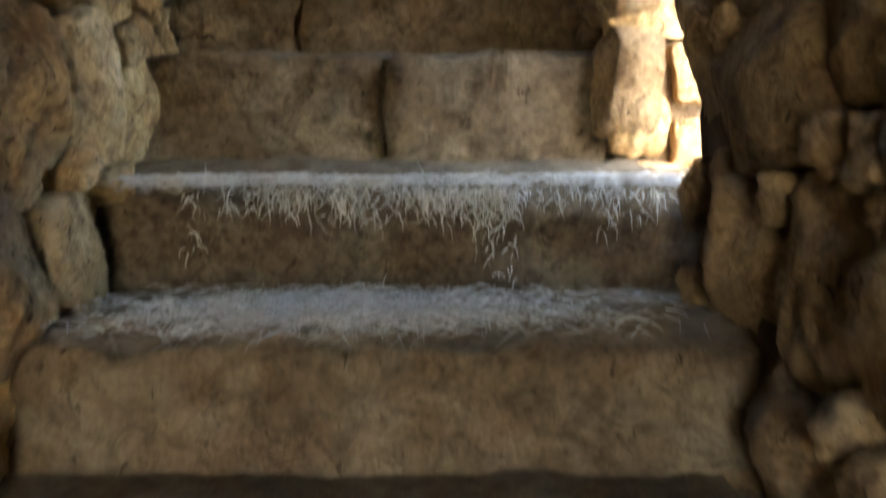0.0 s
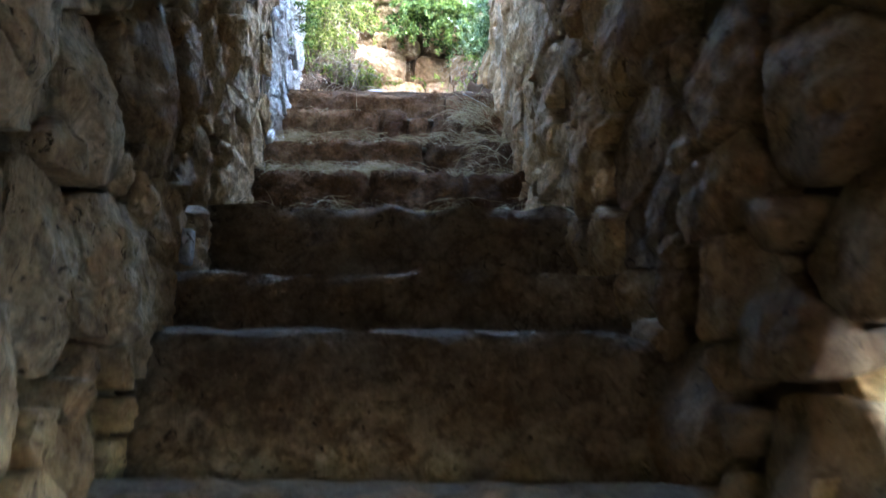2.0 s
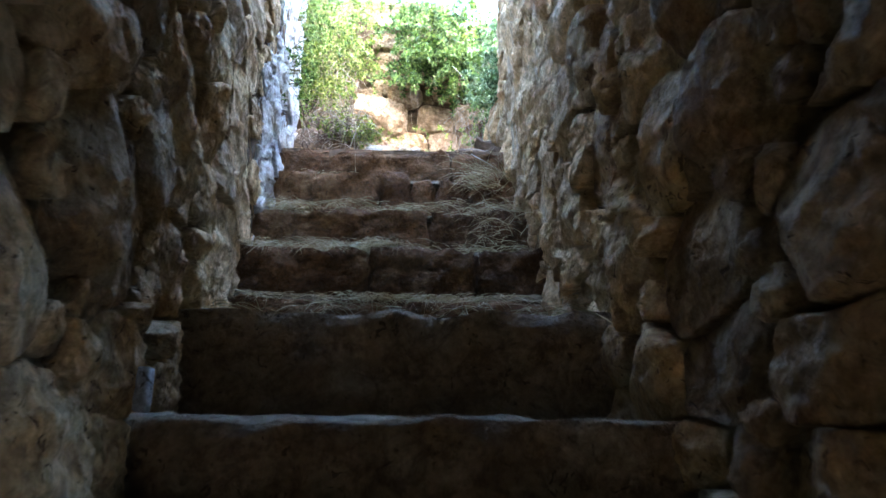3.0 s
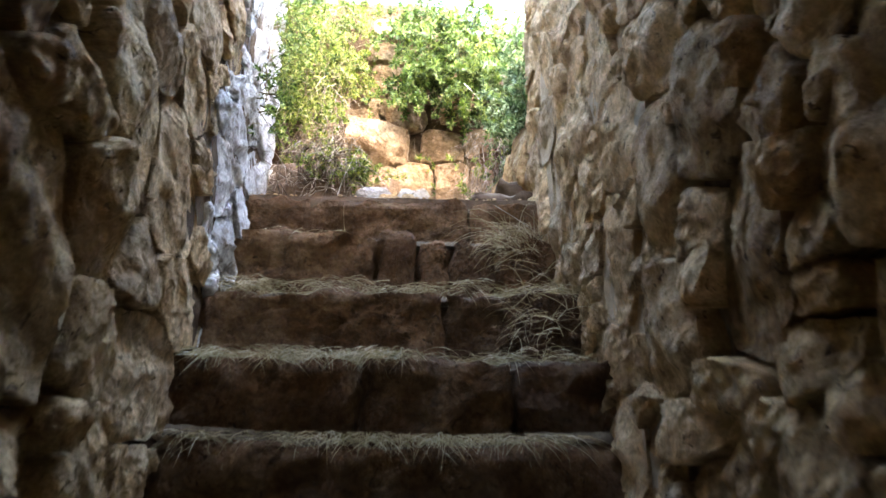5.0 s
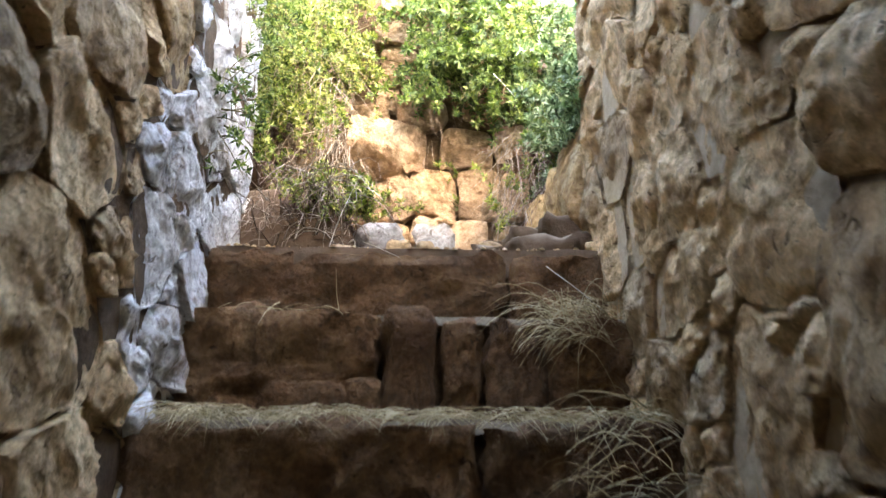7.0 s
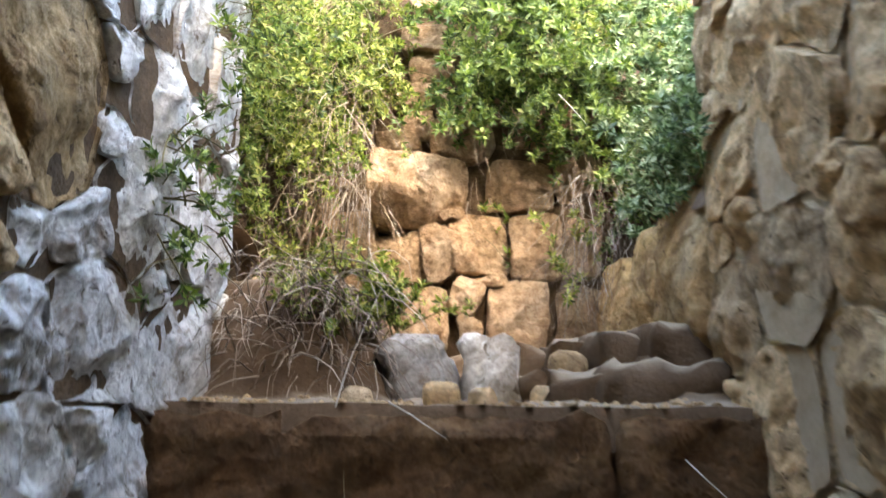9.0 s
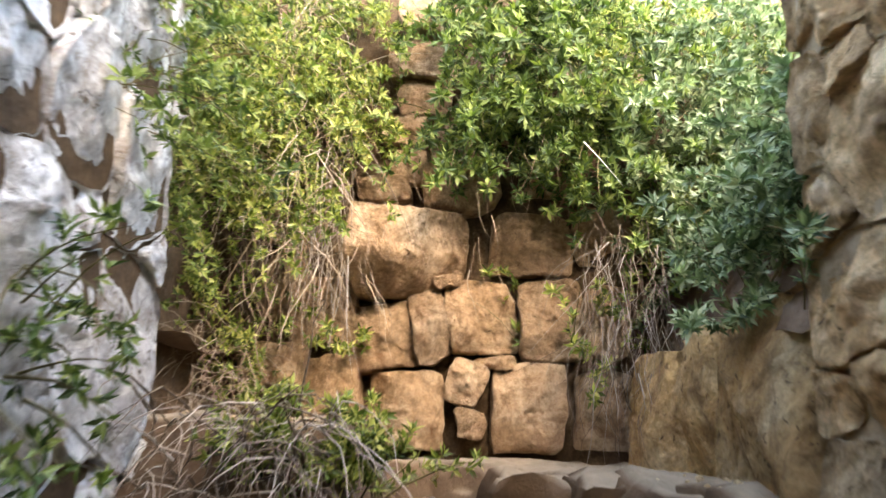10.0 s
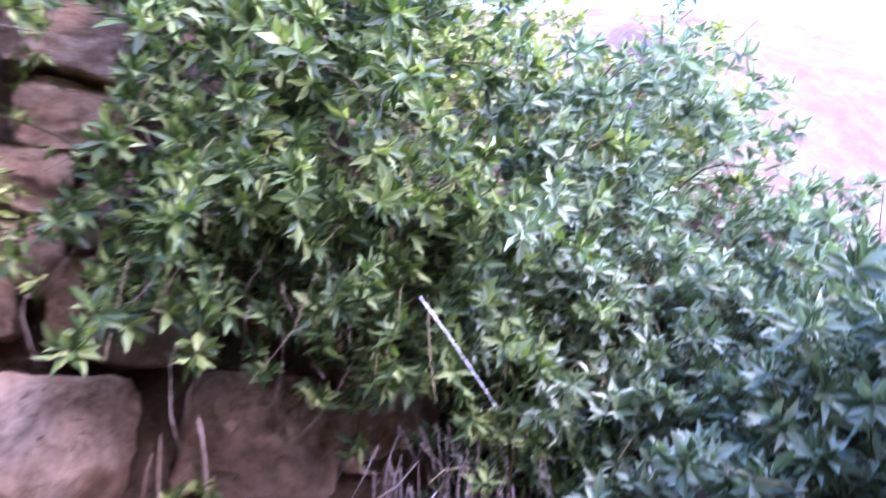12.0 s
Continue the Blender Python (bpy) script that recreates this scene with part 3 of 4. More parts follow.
# Stairs
rng = random.Random(5)
stairs = empty("staircase", (0, 0.36, LOW_FLOOR), "worn stone stairs covered with earth and straw", "stairs", "", "structure")
JOINTS = {5: (-0.155, 0.44), 6: (-0.43,), 9: (), 11: (-0.46, -0.02), 12: (-0.22,), 13: (-0.47, -0.31, -0.18, 0.0), 14: (-0.1,)}
for i, (front, top) in enumerate(STEPS):
    last = i == len(STEPS) - 1
    under = STEPS[i - 1][1] if i else LOW_FLOOR
    behind = STEPS[i + 1][0] if not last else 5.3
    xl, xr = left_x(front) - 0.04, right_x(front) + (0.3 if i in (4, 5) else 0.05)
    tread_v, tread_f = [], []
    nx, ny = 44, 10
    back_top = top + (0.08 if i == 4 else 0.03 if i == 9 else 0.0)
    for a in range(nx + 1):
        for b in range(ny + 1):
            x, y = xl + (xr - xl) * a / nx, front + 0.045 + (behind + 0.06 - front - 0.045) * b / ny
            sag = -0.05 * math.cos(math.pi * min(1, max(-1, (x + 0.35) / 0.6))) * 0.5 if i == 10 else 0
            edge = -0.03 * (1 - smoothstep(0, 0.2, b / ny))
            tread_v.append((x, y, top + (back_top - top) * b / ny + sag + edge + 0.004 + 0.012 * wobble((x, y, top), 9) + 0.008 * wobble((x, y, top), 25)))
    for a in range(nx):
        for b in range(ny):
            k = a * (ny + 1) + b
            tread_f.append((k, k + ny + 1, k + ny + 2, k + 1))
    step = mesh_object("step", tread_v, tread_f, EARTH, stairs)
    cuts = [xl, *JOINTS.get(i, ()), xr]
    for a, b in zip(cuts, cuts[1:]):
        if i == 13 and a == -0.47:
            block(a - 0.005, b - 0.01, front - 0.035, front + 0.2, under - 0.02, top + 0.02, rng, DARK_STEP if i > 9 else STEP_STONE, step, "stone", "bulging rounded stone", 0.05, 1.2)
            continue
        drop = rng.uniform(0.0, 0.012)
        block(a - 0.002, b + 0.002, front - rng.uniform(-0.012, 0.016), max(front + 0.3, behind - 0.02) if i != 10 else front + 0.3, under - 0.06, top - drop, rng, DARK_STEP if i > 9 else STEP_STONE, step, "stone", "", 0.03, 2.7 if i > 9 else 1.9)
    if i == 13:
        block(-0.80, -0.56, front - 0.05, front + 0.1, under - 0.04, under + 0.12, rng, DARK_STEP if i > 9 else STEP_STONE, step, "stone", "", 0.05)
        block(-0.56, -0.46, front - 0.04, front + 0.1, under - 0.04, under + 0.13, rng, DARK_STEP if i > 9 else STEP_STONE, step, "stone", "", 0.04)
v, f = [], []
for i, (front, top) in enumerate(STEPS):
    k, y0, y1 = len(v), front + 0.07, (STEPS[i + 1][0] if i + 1 < len(STEPS) else 6.6) + 0.07
    for x in (-1.2, 0.8 if i in (4, 5) else 0.45):
        v += [(x, y0, -0.2), (x, y0, top - 0.045), (x, y1, top - 0.045), (x, y1, -0.2)]
    f += [(k, k + 1, k + 5, k + 4), (k + 1, k + 2, k + 6, k + 5), (k + 2, k + 3, k + 7, k + 6)]
tagged(mesh_object("stair_core", v, f, MORTAR, None, "", False, False), "packed earth core beneath the stone steps", "earth", "", "structure")
v, f = slab_grid(ladder(-3.1, 0.40, 20), lambda u: ladder(-1.3, 1.2, 14), lambda u, v, w: Vector((v, u, LOW_FLOOR + w)), 0.3, 0.012, 1)
tagged(mesh_object("floor", v, f, EARTH, centre=False), "trodden earth floor at the foot of the stairs", "floor", "", "structure")

# Landing at the top, with a curved low earth step and a mound
def landing_z(x, y):
    ragged = 0.05 * wobble((x, 0.4 * y, 0), 4) + 0.03 * wobble((x, 0.5 * y, 0), 10)
    low = lerp(x, (-0.5, -0.31, -0.22, -0.1, 0.15, 0.4), (6.25, 5.95, 5.62, 5.34, 5.24, 5.2)) + ragged
    high = lerp(x, (-0.5, -0.3, -0.16, -0.05, 0.0, 0.11, 0.4), (6.2, 6.1, 5.9, 5.75, 5.5, 5.27, 5.2)) + 0.06 - ragged
    rise = 0.10 * smoothstep(low, low + 0.22, y) + 0.11 * smoothstep(high, high + 0.22, y)
    left = 0.33 * smoothstep(5.34, 5.58, y) * smoothstep(-0.56, -0.72, x)
    p, far = (x, y, 1.4 * max(rise, left)), smoothstep(5.12, 5.3, y)
    return 4.228 + 0.012 * far + max(rise, left) + (0.25 + 0.75 * far) * (0.018 * wobble(p, 5) + 0.012 * wobble(p, 13) + 0.005 * wobble(p, 31))


v, f = [], []
nx, ny = 150, 190
for a in range(nx + 1):
    for b in range(ny + 1):
        x, y = -1.25 + 1.75 * a / nx, 5.125 + 1.54 * b / ny
        v.append((x, y, landing_z(x, y) - (0.09 if b == 0 else 0.0)))
for a in range(nx):
    for b in range(ny):
        k = a * (ny + 1) + b
        f.append((k, k + ny + 1, k + ny + 2, k + 1))
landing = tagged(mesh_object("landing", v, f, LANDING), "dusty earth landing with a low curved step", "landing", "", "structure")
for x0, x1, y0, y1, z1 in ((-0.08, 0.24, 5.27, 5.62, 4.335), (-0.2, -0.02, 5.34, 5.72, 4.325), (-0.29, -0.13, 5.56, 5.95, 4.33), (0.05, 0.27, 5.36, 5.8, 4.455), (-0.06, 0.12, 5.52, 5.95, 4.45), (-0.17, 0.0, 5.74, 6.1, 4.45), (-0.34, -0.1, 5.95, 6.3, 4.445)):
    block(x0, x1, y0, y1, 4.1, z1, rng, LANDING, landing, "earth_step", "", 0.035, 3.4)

# Ground outside: a hillside with a pit at the head of the stairs
HILL_Y, HILL_Z = (-900, -60, -3.3, 0, 2.2, 3.2, 5.0, 6.0, 7.0, 9.0, 14.0, 60.0, 900.0), (-10, -0.6, 0.05, 0.6, 1.2, 2.7, 5.1, 5.9, 6.35, 7.35, 7.9, 9.0, 20.0)


def ground_z(x, y):
    far = max(abs(x), abs(y - 5))
    z = lerp(y, HILL_Y, HILL_Z) + 0.25 * wobble((x, y, 0), 0.5) * min(1, far / 2) + 0.06 * wobble((x, y, 0), 2.3)
    z += 0.75 * math.exp(-((x - 3.4) / 1.7) ** 2 - ((y - 8.6) / 1.5) ** 2)
    right = min(4.75 + 1.75 * max(0.0, x - 0.2), 5.22 + 0.15 * max(0.0, x - 0.2) + 1.7 * max(0.0, y - 6.3) + 1.2 * max(0.0, x - 1.9)) if y > 5 else 99
    left = 4.5 + 2.6 * max(0.0, -1.1 - x) if y > 5 else 99
    back = 5.65 + 1.1 * max(0.0, y - 6.65) if y > 6.62 else -99
    if y > 5:
        z = min(z, max(right, left, back))
    return z + 0.03 * wobble((x, y, 0), 6)


def steps_out(marks, fine, reach):
    """Grid lines: fine between the marks, then ever wider out to reach."""
    lines = ladder(marks[0], marks[1], fine)
    gap = lines[1] - lines[0]
    lo, hi = [], []
    for sign, store, start in ((-1, lo, lines[0]), (1, hi, lines[-1])):
        g, at = gap, start
        while abs(at) < reach:
            g *= 1.16
            at += sign * g
            store.append(at)
    return lo[::-1] + lines + hi


gx, gy = steps_out((-3.0, 5.0), 101, 1500), steps_out((-1.0, 10.0), 128, 1500)
v = [(x, y, ground_z(x, y)) for x in gx for y in gy]
f = []
for a in range(len(gx) - 1):
    for b in range(len(gy) - 1):
        cx, cy = (gx[a] + gx[a + 1]) / 2, (gy[b] + gy[b + 1]) / 2
        if (-1.12 < cx < 0.2 and -3.2 < cy < 6.62) or (-1.5 < cx < 0.74 and -3.3 < cy < 5.35) or (cx < 1.0 and cx > 0 and 1.2 < cy < 2.8):
            continue
        k = a * len(gy) + b
        f.append((k, k + len(gy), k + len(gy) + 1, k + 1))
tagged(mesh_object("ground", v, f, BANK, centre=False), "dry stony hillside of pale orange soil", "ground", "", "structure")

# Back wall of the pit
rng = random.Random(23)
v, f = slab_grid(ladder(-1.6, 0.6, 60), lambda u: ladder(4.0, 6.25 - 0.6 * smoothstep(-0.35, 0.05, u), 60), lambda u, v, w: Vector((u, 6.60 - w, v)), 0.3, 0.03, 7)
wall_back = tagged(mesh_object("wall_back", v, f, MORTAR, centre=False), "dry stone retaining wall of ochre blocks with dark gaps", "wall", "", "structure")
BACK_STONES = ((-0.69, 5.345, 0.20, 0.09, 0), (-0.42, 5.36, 0.25, 0.17, 0), (-0.87, 4.92, 0.23, 0.22, 0), (-0.675, 4.84, 0.25, 0.23, 8),
               (-0.525, 4.89, 0.125, 0.26, 10), (-0.355, 4.91, 0.235, 0.26, 5), (-0.12, 4.9, 0.23, 0.26, 0), (-0.19, 5.16, 0.29, 0.22, 0), (-0.59, 4.6, 0.27, 0.25, 0),
               (-0.4, 4.69, 0.12, 0.15, -20), (-0.39, 4.56, 0.11, 0.09, 0), (-0.2, 4.62, 0.24, 0.27, 0), (-0.835, 4.65, 0.2, 0.24, 8), (-1.02, 4.74, 0.19, 0.16, 0),
               (-0.31, 4.755, 0.17, 0.05, 5), (0.06, 4.9, 0.14, 0.25, 0), (-0.46, 5.02, 0.11, 0.05, 15), (-0.6, 5.44, 0.13, 0.12, 0), (-0.62, 5.57, 0.16, 0.11, 0),
               (-0.55, 5.68, 0.2, 0.12, 0), (-0.56, 5.84, 0.24, 0.16, 0), (-0.54, 6.02, 0.22, 0.16, 0), (-0.43, 5.54, 0.2, 0.16, 0))
for k, (u, v, w, h, tilt) in enumerate(BACK_STONES):
    stone(slab_poly(u, v, 0.97 * w, 0.97 * h, tilt, rng, 0.13), lambda a, b, c: Vector((a, 6.57 - 0.03 * smoothstep(-0.4, -0.55, a) - c, b)), 0.02 if v > 5.4 else 0.095 if w < 0.16 else rng.uniform(0.05, 0.08), 0.06, 0.003, OCHRE_STONE, wall_back, rng, "", 30)
stone(slab_poly(-0.59, 5.105, 0.37, 0.27, 0, rng, 0.05), lambda a, b, c: Vector((a, 6.40 + 0.5 * (a + 0.585) + 0.9 * max(0.0, 5.09 - b) - c, b)), 0.06, 0.22, 0.003, OCHRE_STONE, wall_back, rng, "large projecting block", 44)
for u, v, w, h in ((-1.02, 5.0, 0.16, 0.22), (-0.98, 5.25, 0.22, 0.2), (0.06, 5.2, 0.2, 0.2), (0.05, 4.62, 0.2, 0.25), (-0.1, 5.42, 0.22, 0.2), (-0.9, 5.45, 0.2, 0.18), (-0.2, 5.62, 0.24, 0.18), (-0.3, 5.82, 0.24, 0.2)):
    stone(slab_poly(u, v, w, h, 0, rng, 0.2), lambda a, b, c: Vector((a, 6.57 - c, b)), 0.02, 0.06, 0.003, OCHRE_STONE, wall_back, rng)

# Low ruined wall that carries on from the wall's end
low_wall = empty("wall_low", (0.14, 5.6, 4.4), "low broken wall of eroded ochre stone", "wall", "", "structure")
for y0, y1, lean in ((5.37, 5.80, 0.0), (5.79, 6.12, 0.02), (6.11, 6.52, -0.01)):
    poly = [(y0, 4.36), (y1, 4.34), (y1 + 0.01, 4.55), (y1, 4.825 - 0.09 * smoothstep(5.4, 6.5, y1)), ((y0 + y1) / 2, 4.84 - 0.09 * smoothstep(5.4, 6.5, y0)), (y0, 4.835 - 0.09 * smoothstep(5.4, 6.5, y0))]
    stone(poly, lambda a, b, c: Vector((0.19 + lean - 0.05 * smoothstep(5.6, 6.4, a) + 0.12 * max(0.0, b - 4.66) - c, a, b)), 0.05, 0.4, 0.002, WALL_STONE, low_wall, rng, "", 60)

# Loose stones on the landing
tagged(block(-0.43, -0.24, 5.45, 5.62, 4.2, 4.45, rng, WHITE_STONE, None, "boulder", "", 0.085, 2.6), "rounded pale boulder resting on the landing", "rock")
tagged(block(-0.63, -0.42, 5.42, 5.66, 4.16, 4.42, rng, GREY_STONE, None, "boulder", "", 0.08, 3.2), "weathered grey boulder half buried in the landing", "rock")
for x, y, s in ((-0.12, 5.64, 0.10), (-0.2, 5.5, 0.07), (-0.64, 5.26, 0.07), (-0.45, 5.24, 0.09), (-0.36, 5.2, 0.06)):
    z = landing_z(x, y)
    tagged(block(x - s / 2, x + s / 2, y - s / 2, y + s / 2, z - 0.02, z + 0.6 * s, rng, PALE_STONE, None, "loose_stone", "", s * 0.3, 0.7), "small loose stone lying on dusty earth", "rock", "loose stones")

v, f = [], []
for _ in range(420):
    x, y = rng.uniform(-1.0, 0.15), 5.13 + 0.75 * rng.random() ** 1.4
    r, c = rng.uniform(0.003, 0.011), Vector((x, y, landing_z(x, y)))
    if abs(landing_z(x, y + 0.03) - c.z) > 0.015:
        continue
    k, turn = len(v), rng.uniform(0, 6)
    for ring, up in ((1.0, 0.0), (0.8, 0.55)):
        for a in range(5):
            t = turn + a * 1.257 + rng.uniform(-0.3, 0.3)
            v.append(c + Vector((r * ring * math.cos(t), r * ring * math.sin(t), r * up)))
    v.append(c + Vector((0, 0, r * 0.9)))
    f += [(k + a, k + (a + 1) % 5, k + 5 + (a + 1) % 5, k + 5 + a) for a in range(5)] + [(k + 5 + a, k + 5 + (a + 1) % 5, k + 10) for a in range(5)]
tagged(mesh_object("gravel", v, f, PALE_STONE, None, "", False), "small gravel strewn over the landing earth", "gravel", "", "stuff")

tagged(block(-0.815, -0.785, 2.78, 2.83, 2.535, 2.63, rng, WHITE_STONE, None, "stone_chip", "", 0.01, 0.3), "white stone chip leaning in the step corner", "stone")

# Plants
rng = random.Random(31)


def within(n, box):
    return [tuple(rng.uniform(box[k], box[k + 1]) for k in (0, 2, 4)) for _ in range(n)]


def clumped(n, box, number, size):
    """Places in a box, gathered in clumps."""
    mids = within(number, box)
    return [tuple(c + rng.gauss(0, size) for c in rng.choice(mids)) for _ in range(n)]


def on_bank(n, x0, x1, y0, y1, lift=0.02, size=0.07):
    mids = [(rng.uniform(x0, x1), rng.uniform(y0, y1)) for _ in range(max(8, n // 11))]
    spots = [(x + rng.gauss(0, size), y + rng.gauss(0, size)) for x, y in (rng.choice(mids) for _ in range(n))]
    return [(x, y, ground_z(x, y) + lift) for x, y in spots]


shrub("hanging_shrub", clumped(230, (-1.25, -0.9, 6.2, 6.55, 5.3, 6.1), 24, 0.05), rng, LEAF_YELLOW, "yellow-green leafy shrub hanging over the back wall", (-0.05, -0.75, -0.1), 0.42, 0.44, 0.3, 0.029, 62)
shrub("hanging_shrub", clumped(120, (-0.92, -0.66, 6.35, 6.58, 5.5, 6.15), 14, 0.035), rng, LEAF_YELLOW, "short yellow-green shrub above the large block", (-0.05, -0.75, 0.0), 0.4, 0.27, 0.25, 0.029, 58)
shrub("hanging_shrub", clumped(220, (-0.4, 0.05, 6.36, 6.56, 5.42, 6.15), 20, 0.04), rng, LEAF_DEEP, "deep green leafy shrub hanging over the back wall", (0.03, -0.8, 0.05), 0.42, 0.34, 0.24, 0.038, 80)
shrub("bank_shrub", on_bank(520, 0.26, 1.12, 5.5, 6.62), rng, LEAF_GREY, "dense grey-green shrub covering the bank above the low wall", (-0.2, -0.4, 0.5), 0.42, 0.27, 0.14, 0.037, 70)
shrub("bank_shrub", on_bank(240, 0.24, 0.75, 5.5, 6.4, 0.02, 0.05), rng, LEAF_GREY, "low grey-green shrub along the top of the broken wall", (-0.12, -0.35, 0.6), 0.42, 0.2, 0.12, 0.036, 60)
shrub("bank_shrub", on_bank(260, -0.1, 0.95, 6.6, 7.2), rng, LEAF_YELLOW, "sparse yellow-green shrub on the orange bank", (-0.2, -0.4, 0.6), 0.4, 0.34, 0.08, 0.034, 60)
shrub("bank_shrub", on_bank(200, -1.6, -0.7, 6.64, 7.4), rng, LEAF_YELLOW, "yellow-green shrub on top of the back wall", (0, -0.6, 0.4), 0.4, 0.3, 0.15, 0.032, 60)
shrub("hanging_shrub", clumped(130, (0.08, 0.6, 6.42, 6.58, 5.3, 5.9), 13, 0.045), rng, LEAF_GREY, "grey-green leafy shrub hanging beside the low wall", (-0.05, -0.8, 0.1), 0.42, 0.34, 0.2, 0.037, 75)
shrub("hanging_shrub", clumped(70, (0.14, 0.36, 6.4, 6.58, 5.05, 5.45), 11, 0.035), rng, LEAF_DEEP, "dark green shrub hanging in the corner of the pit", (-0.1, -0.7, 0.05), 0.42, 0.24, 0.2, 0.033, 65)
shrub("creeping_shrub", clumped(260, (-1.3, -1.1, 5.7, 6.5, 4.7, 5.8), 28, 0.045), rng, LEAF_YELLOW, "half-dry creeping shrub on the earth bank beside the wall", (0.4, -0.4, -0.1), 0.4, 0.26, 0.2, 0.027, 55)
shrub("wall_shrub", within(70, (-1.1, -1.03, 5.2, 5.6, 5.1, 5.5)), rng, LEAF_DEEP, "thin twiggy shrub growing out of the wall top", (0.5, -0.3, 0.1), 0.4, 0.3, 0.1, 0.026, 40, 0.25, "shrub", 0.0014)
shrub("wall_plant", within(22, (-1.01, -0.98, 4.9, 5.1, 4.5, 4.8)), rng, LEAF_DEEP, "small leafy plant rooted in the wall joint", (0.5, -0.2, 0.2), 0.5, 0.2, 0.15, 0.026, 30, 0.1, "plant")
shrub("small_plant", within(62, (-0.82, -0.56, 5.46, 5.62, 4.4, 4.46)), rng, LEAF_YELLOW, "small bushy green plant on the landing edge", (-0.05, -0.2, 0.9), 0.4, 0.16, 0.06, 0.026, 48, 0.15, "plant")

# Dry roots, straw and stems
items = [(p, (rng.gauss(0.1, 0.4), -0.5, rng.uniform(-0.2, 0.7)), rng.uniform(0.15, 0.36), rng.uniform(0.001, 0.0034), 0.36, 0.34) for p in within(210, (-1.0, -0.64, 5.38, 5.54, 4.3, 4.58))]
strand_thing("dry_roots", items, rng, ROOT, "tangle of dry brown roots hanging over the landing", "roots", "stuff")
items = [(p, (rng.gauss(0, 0.2), -0.4, -0.6), rng.uniform(0.2, 0.5), rng.uniform(0.001, 0.0025), 0.3, 0.16) for p in within(120, (-1.0, -0.76, 6.3, 6.5, 5.1, 5.5))]
strand_thing("dry_vines", items, rng, ROOT, "dry brown vines hanging down the back wall", "vines", "stuff")
items = [(p, (rng.gauss(-0.1, 0.25), -0.3, -0.6), rng.uniform(0.12, 0.4), rng.uniform(0.0008, 0.002), 0.25, 0.45) for p in within(190, (-0.04, 0.22, 6.2, 6.5, 4.7, 5.2))]
strand_thing("dry_vines", items, rng, ROOT, "dark dry vines hanging in the corner of the pit", "vines", "stuff")

items = [(p, (rng.gauss(0, 0.35), -0.45, rng.uniform(-0.9, 0.2)), rng.uniform(0.1, 0.42), rng.uniform(0.0009, 0.0026), 0.22, 0.4) for p in clumped(300, (-1.15, -0.76, 6.12, 6.4, 5.0, 5.95), 26, 0.05)]
strand_thing("dry_stems", items, rng, VINE, "dry pinkish stems tangled in the hanging shrub", "stems", "stuff")
items = [(p, (rng.gauss(0.1, 0.4), -0.5, rng.uniform(-0.5, 0.6)), rng.uniform(0.1, 0.3), rng.uniform(0.0008, 0.002), 0.15, 0.4) for p in within(260, (-1.2, -0.98, 5.9, 6.45, 4.45, 4.8))]
strand_thing("dry_twigs", items, rng, VINE, "dry pinkish brown twigs at the foot of the bank", "twigs", "stuff")
for x, z, n in ((-0.28, 5.4, 26), (-0.12, 5.42, 30), (-0.35, 5.12, 10), (-0.62, 5.34, 8), (-0.84, 5.3, 30), (-0.93, 5.05, 26)):
    items = [((x + rng.gauss(0, 0.045), 6.36 + rng.gauss(0, 0.04), z + rng.uniform(-0.1, 0.1)), (rng.gauss(0, 0.25), -0.25, -0.9), rng.uniform(0.04, 0.3), rng.uniform(0.0008, 0.0022), 0.3, 0.6) for _ in range(n // 2)]
    strand_thing("dry_vine", items, rng, VINE, "thin dry vine hanging over the stone blocks", "vine", "stuff")


def straw_on(y0, y1, z, x0, x1, n, name, label, material=STRAW, hang=0.0, long=0.12, heaped=False):
    items = []
    mids = [(rng.uniform(x0, x1), rng.uniform(y0, y1)) for _ in range(max(4, int(22 * (x1 - x0))))]
    for _ in range(n):
        x, y = rng.uniform(x0, x1), rng.uniform(y0, y1)
        if rng.random() < 0.7:
            x, y = rng.choice(mids)
            x, y = min(x1, max(x0, x + rng.gauss(0, 0.035))), min(y1, max(y0, y + rng.gauss(0, 0.03)))
        if heaped:
            x, y = rng.gauss((x0 + x1) / 2, (x1 - x0) / 4), min(y1, max(y0, rng.gauss((y0 + y1) / 2, (y1 - y0) / 3.5)))
        items.append(((x, y, z + rng.uniform(0, 0.022)), (rng.gauss(0, 1), rng.gauss(-hang, 0.7), rng.uniform(-0.15, 0.2) - hang * 0.4), rng.uniform(0.4, 1.2) * long, rng.uniform(0.0007, 0.0019), 0.08 + 0.3 * hang, 0.12))
    strand_thing(name, items, rng, material, label, "straw", "stuff")


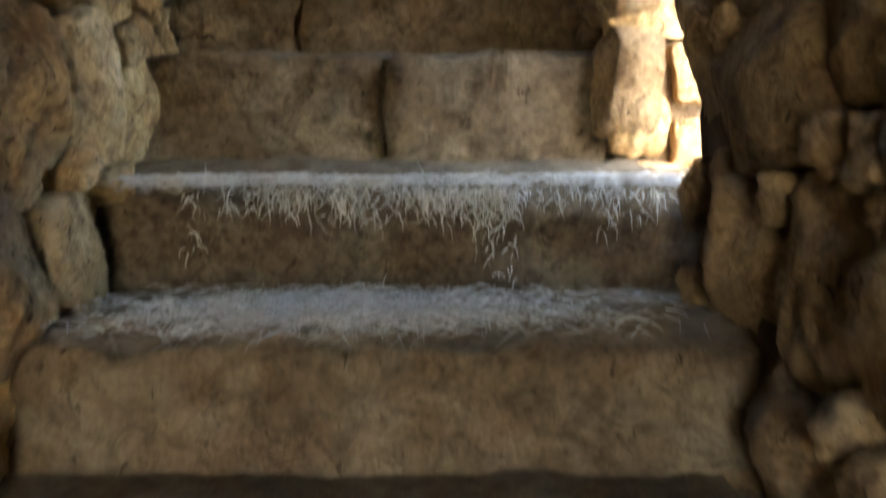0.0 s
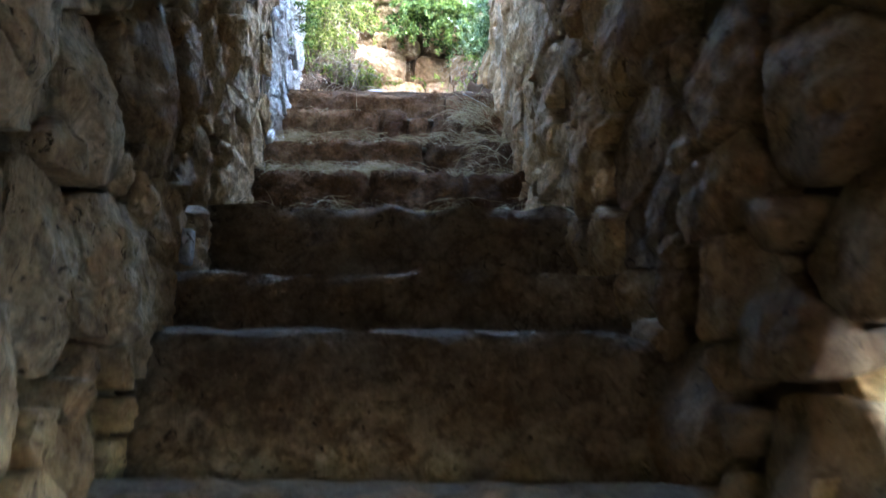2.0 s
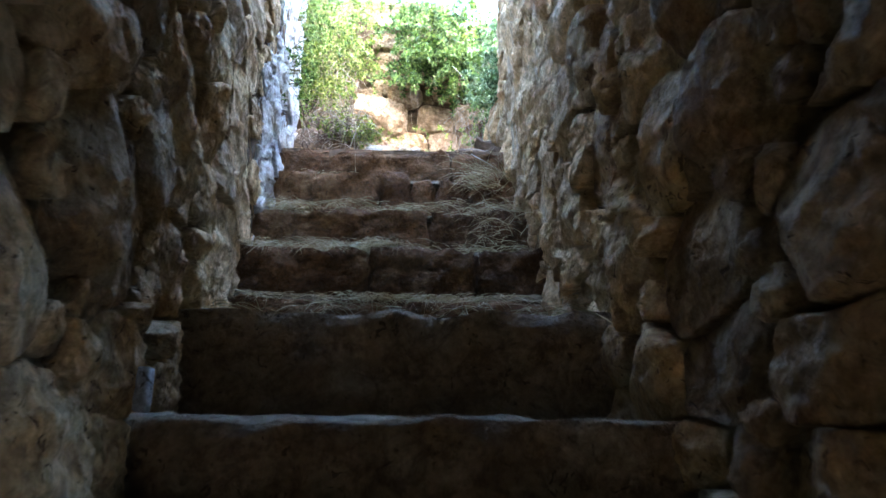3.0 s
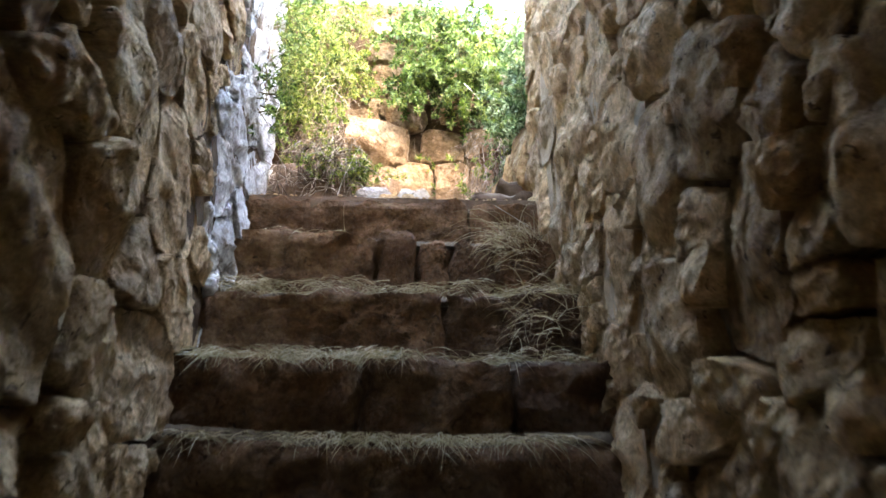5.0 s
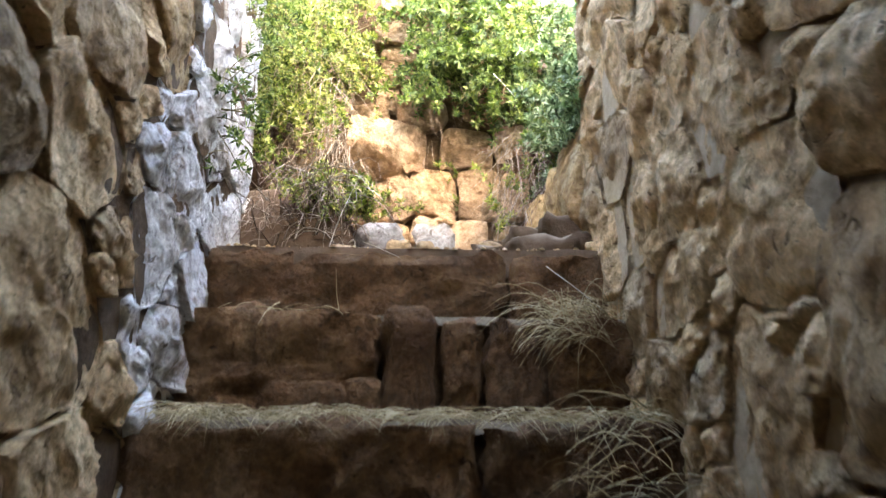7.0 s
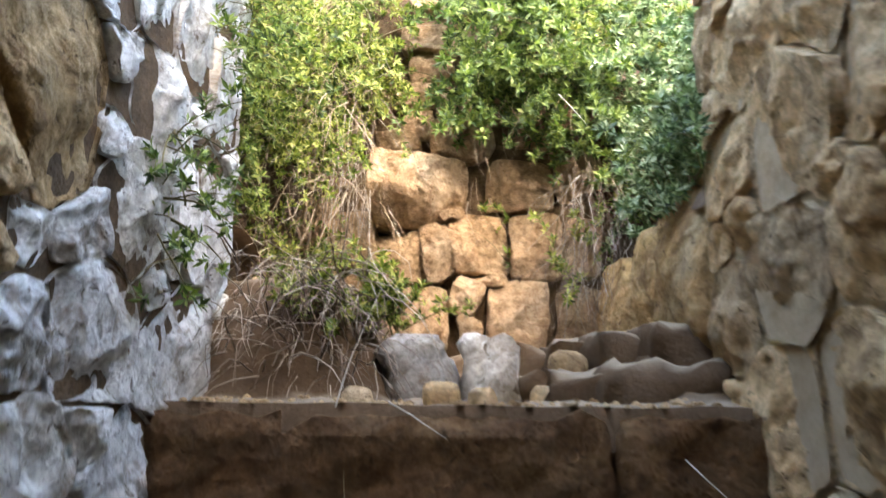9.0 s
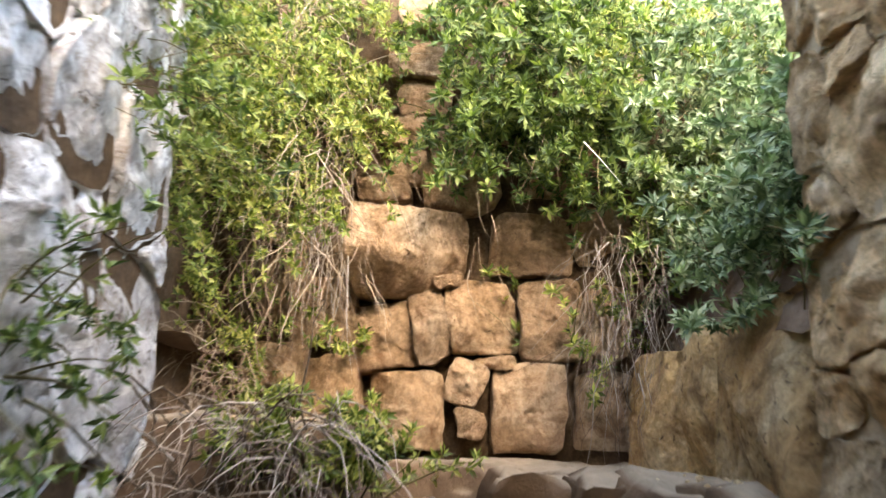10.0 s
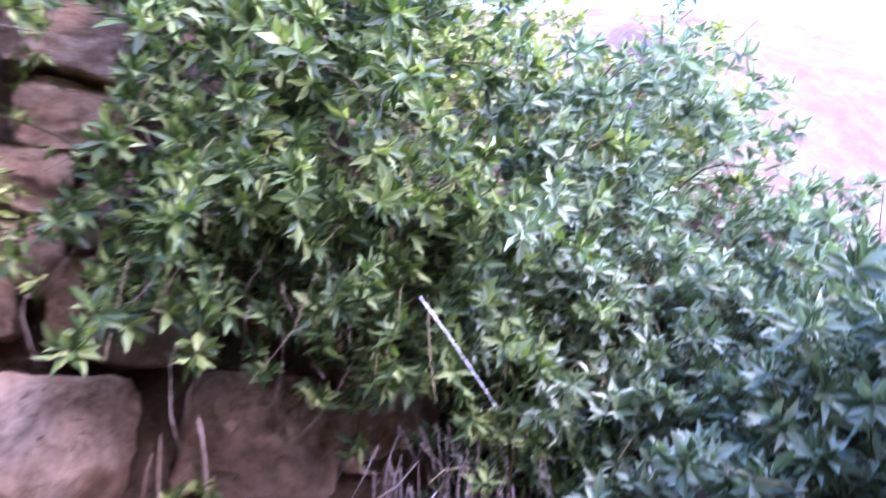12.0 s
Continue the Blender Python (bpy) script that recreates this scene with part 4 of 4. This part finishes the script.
straw_on(1.74, 2.02, 1.43, -0.74, 0.62, 4200, "bleached_straw", "bleached straw lying on a stone step and hanging over", PALE_STRAW, 0.15, 0.05)
straw_on(1.33, 1.72, 1.19, -0.7, 0.3, 2600, "bleached_straw", "bleached straw strewn on a stone step", PALE_STRAW, 0.1, 0.06, True)
tufts = [(rng.gauss(-0.02, 0.25), rng.uniform(0.01, 0.05), rng.uniform(0.02, 0.09)) for _ in range(24)] + [(-0.56, 0.012, 0.16), (0.12, 0.03, 0.2), (0.15, 0.02, 0.22), (0.36, 0.015, 0.1)]
items = []
for x, wide, long in tufts:
    for _ in range(int(18 + 500 * wide)):
        drop = rng.random() ** 1.6 * long
        items.append(((x + rng.gauss(0, wide), 1.742 - 0.012 * rng.random(), 1.425 - drop), (rng.gauss(0, 0.9), -0.4, rng.gauss(-0.5, 0.5)), rng.uniform(0.015, 0.05), rng.uniform(0.001, 0.0026), 0.4, 0.6))
strand_thing("straw_fringe", items, rng, PALE_STRAW, "bleached straw fringe hanging over a stone step", "straw", "stuff")
straw_on(4.18, 4.24, 3.14, -0.95, 0.2, 600, "straw_litter", "straw litter on a stone step", STRAW, 0.4)
straw_on(4.22, 4.5, 3.385, -0.96, -0.3, 1500, "straw_litter", "straw litter on a stone step", STRAW, 0.4)
straw_on(4.26, 4.54, 3.39, -0.3, 0.2, 350, "straw_litter", "straw litter on a stone step", STRAW, 0.2)
straw_on(4.53, 4.88, 3.675, -0.98, 0.2, 1300, "straw_litter", "straw litter on a stone step", STRAW, 0.3)
straw_on(4.90, 5.09, 3.985, -0.98, -0.6, 60, "straw_litter", "thin straw litter on a stone step", STRAW, 0.2)
straw_on(3.36, 4.1, 2.91, -0.85, 0.24, 500, "straw_litter", "straw litter on a deep stone tread", STRAW, 0.2)
items = [(p, (rng.gauss(-0.5, 0.4), -0.6, rng.uniform(-0.1, 0.5)), rng.uniform(0.12, 0.32), rng.uniform(0.0009, 0.002), 0.25, 0.12) for p in within(150, (0.0, 0.2, 4.86, 5.0, 3.9, 4.02))]
strand_thing("dry_grass", items, rng, STRAW, "tuft of dry grass hanging beside the steps", "grass", "stuff")
items = [(p, (rng.gauss(-0.4, 0.5), -0.4, rng.uniform(-0.3, 0.4)), rng.uniform(0.08, 0.26), rng.uniform(0.0008, 0.002), 0.2, 0.2) for p in within(170, (0.02, 0.2, 4.3, 4.88, 3.42, 3.72))]
strand_thing("dry_grass", items, rng, STRAW, "tangled dry grass along the foot of the wall", "grass", "stuff")
for p, d, long in (((-0.66, 5.09, 4.22), (0.05, 0.04, 0.22), 0.27), ((0.0, 4.95, 4.13), (0.11, -0.15, -0.14), 0.26), ((-0.55, 5.07, 4.23), (0.5, -0.3, -0.25), 0.16), ((-0.07, 6.12, 5.37), (0.12, -0.1, -0.19), 0.19)):
    strand_thing("dry_stalk", [(p, d, long, 0.0018, 0.02, 0.06)], rng, PALE_STRAW, "single pale dry stalk", "stalk")
strand_thing("dry_twig", [((0.2, 3.33, 2.9), (0.5, -0.6, -0.3), 0.2, 0.004, 0.1, 0.2)], rng, STRAW, "pale dry twig lying over the step edge", "twig")
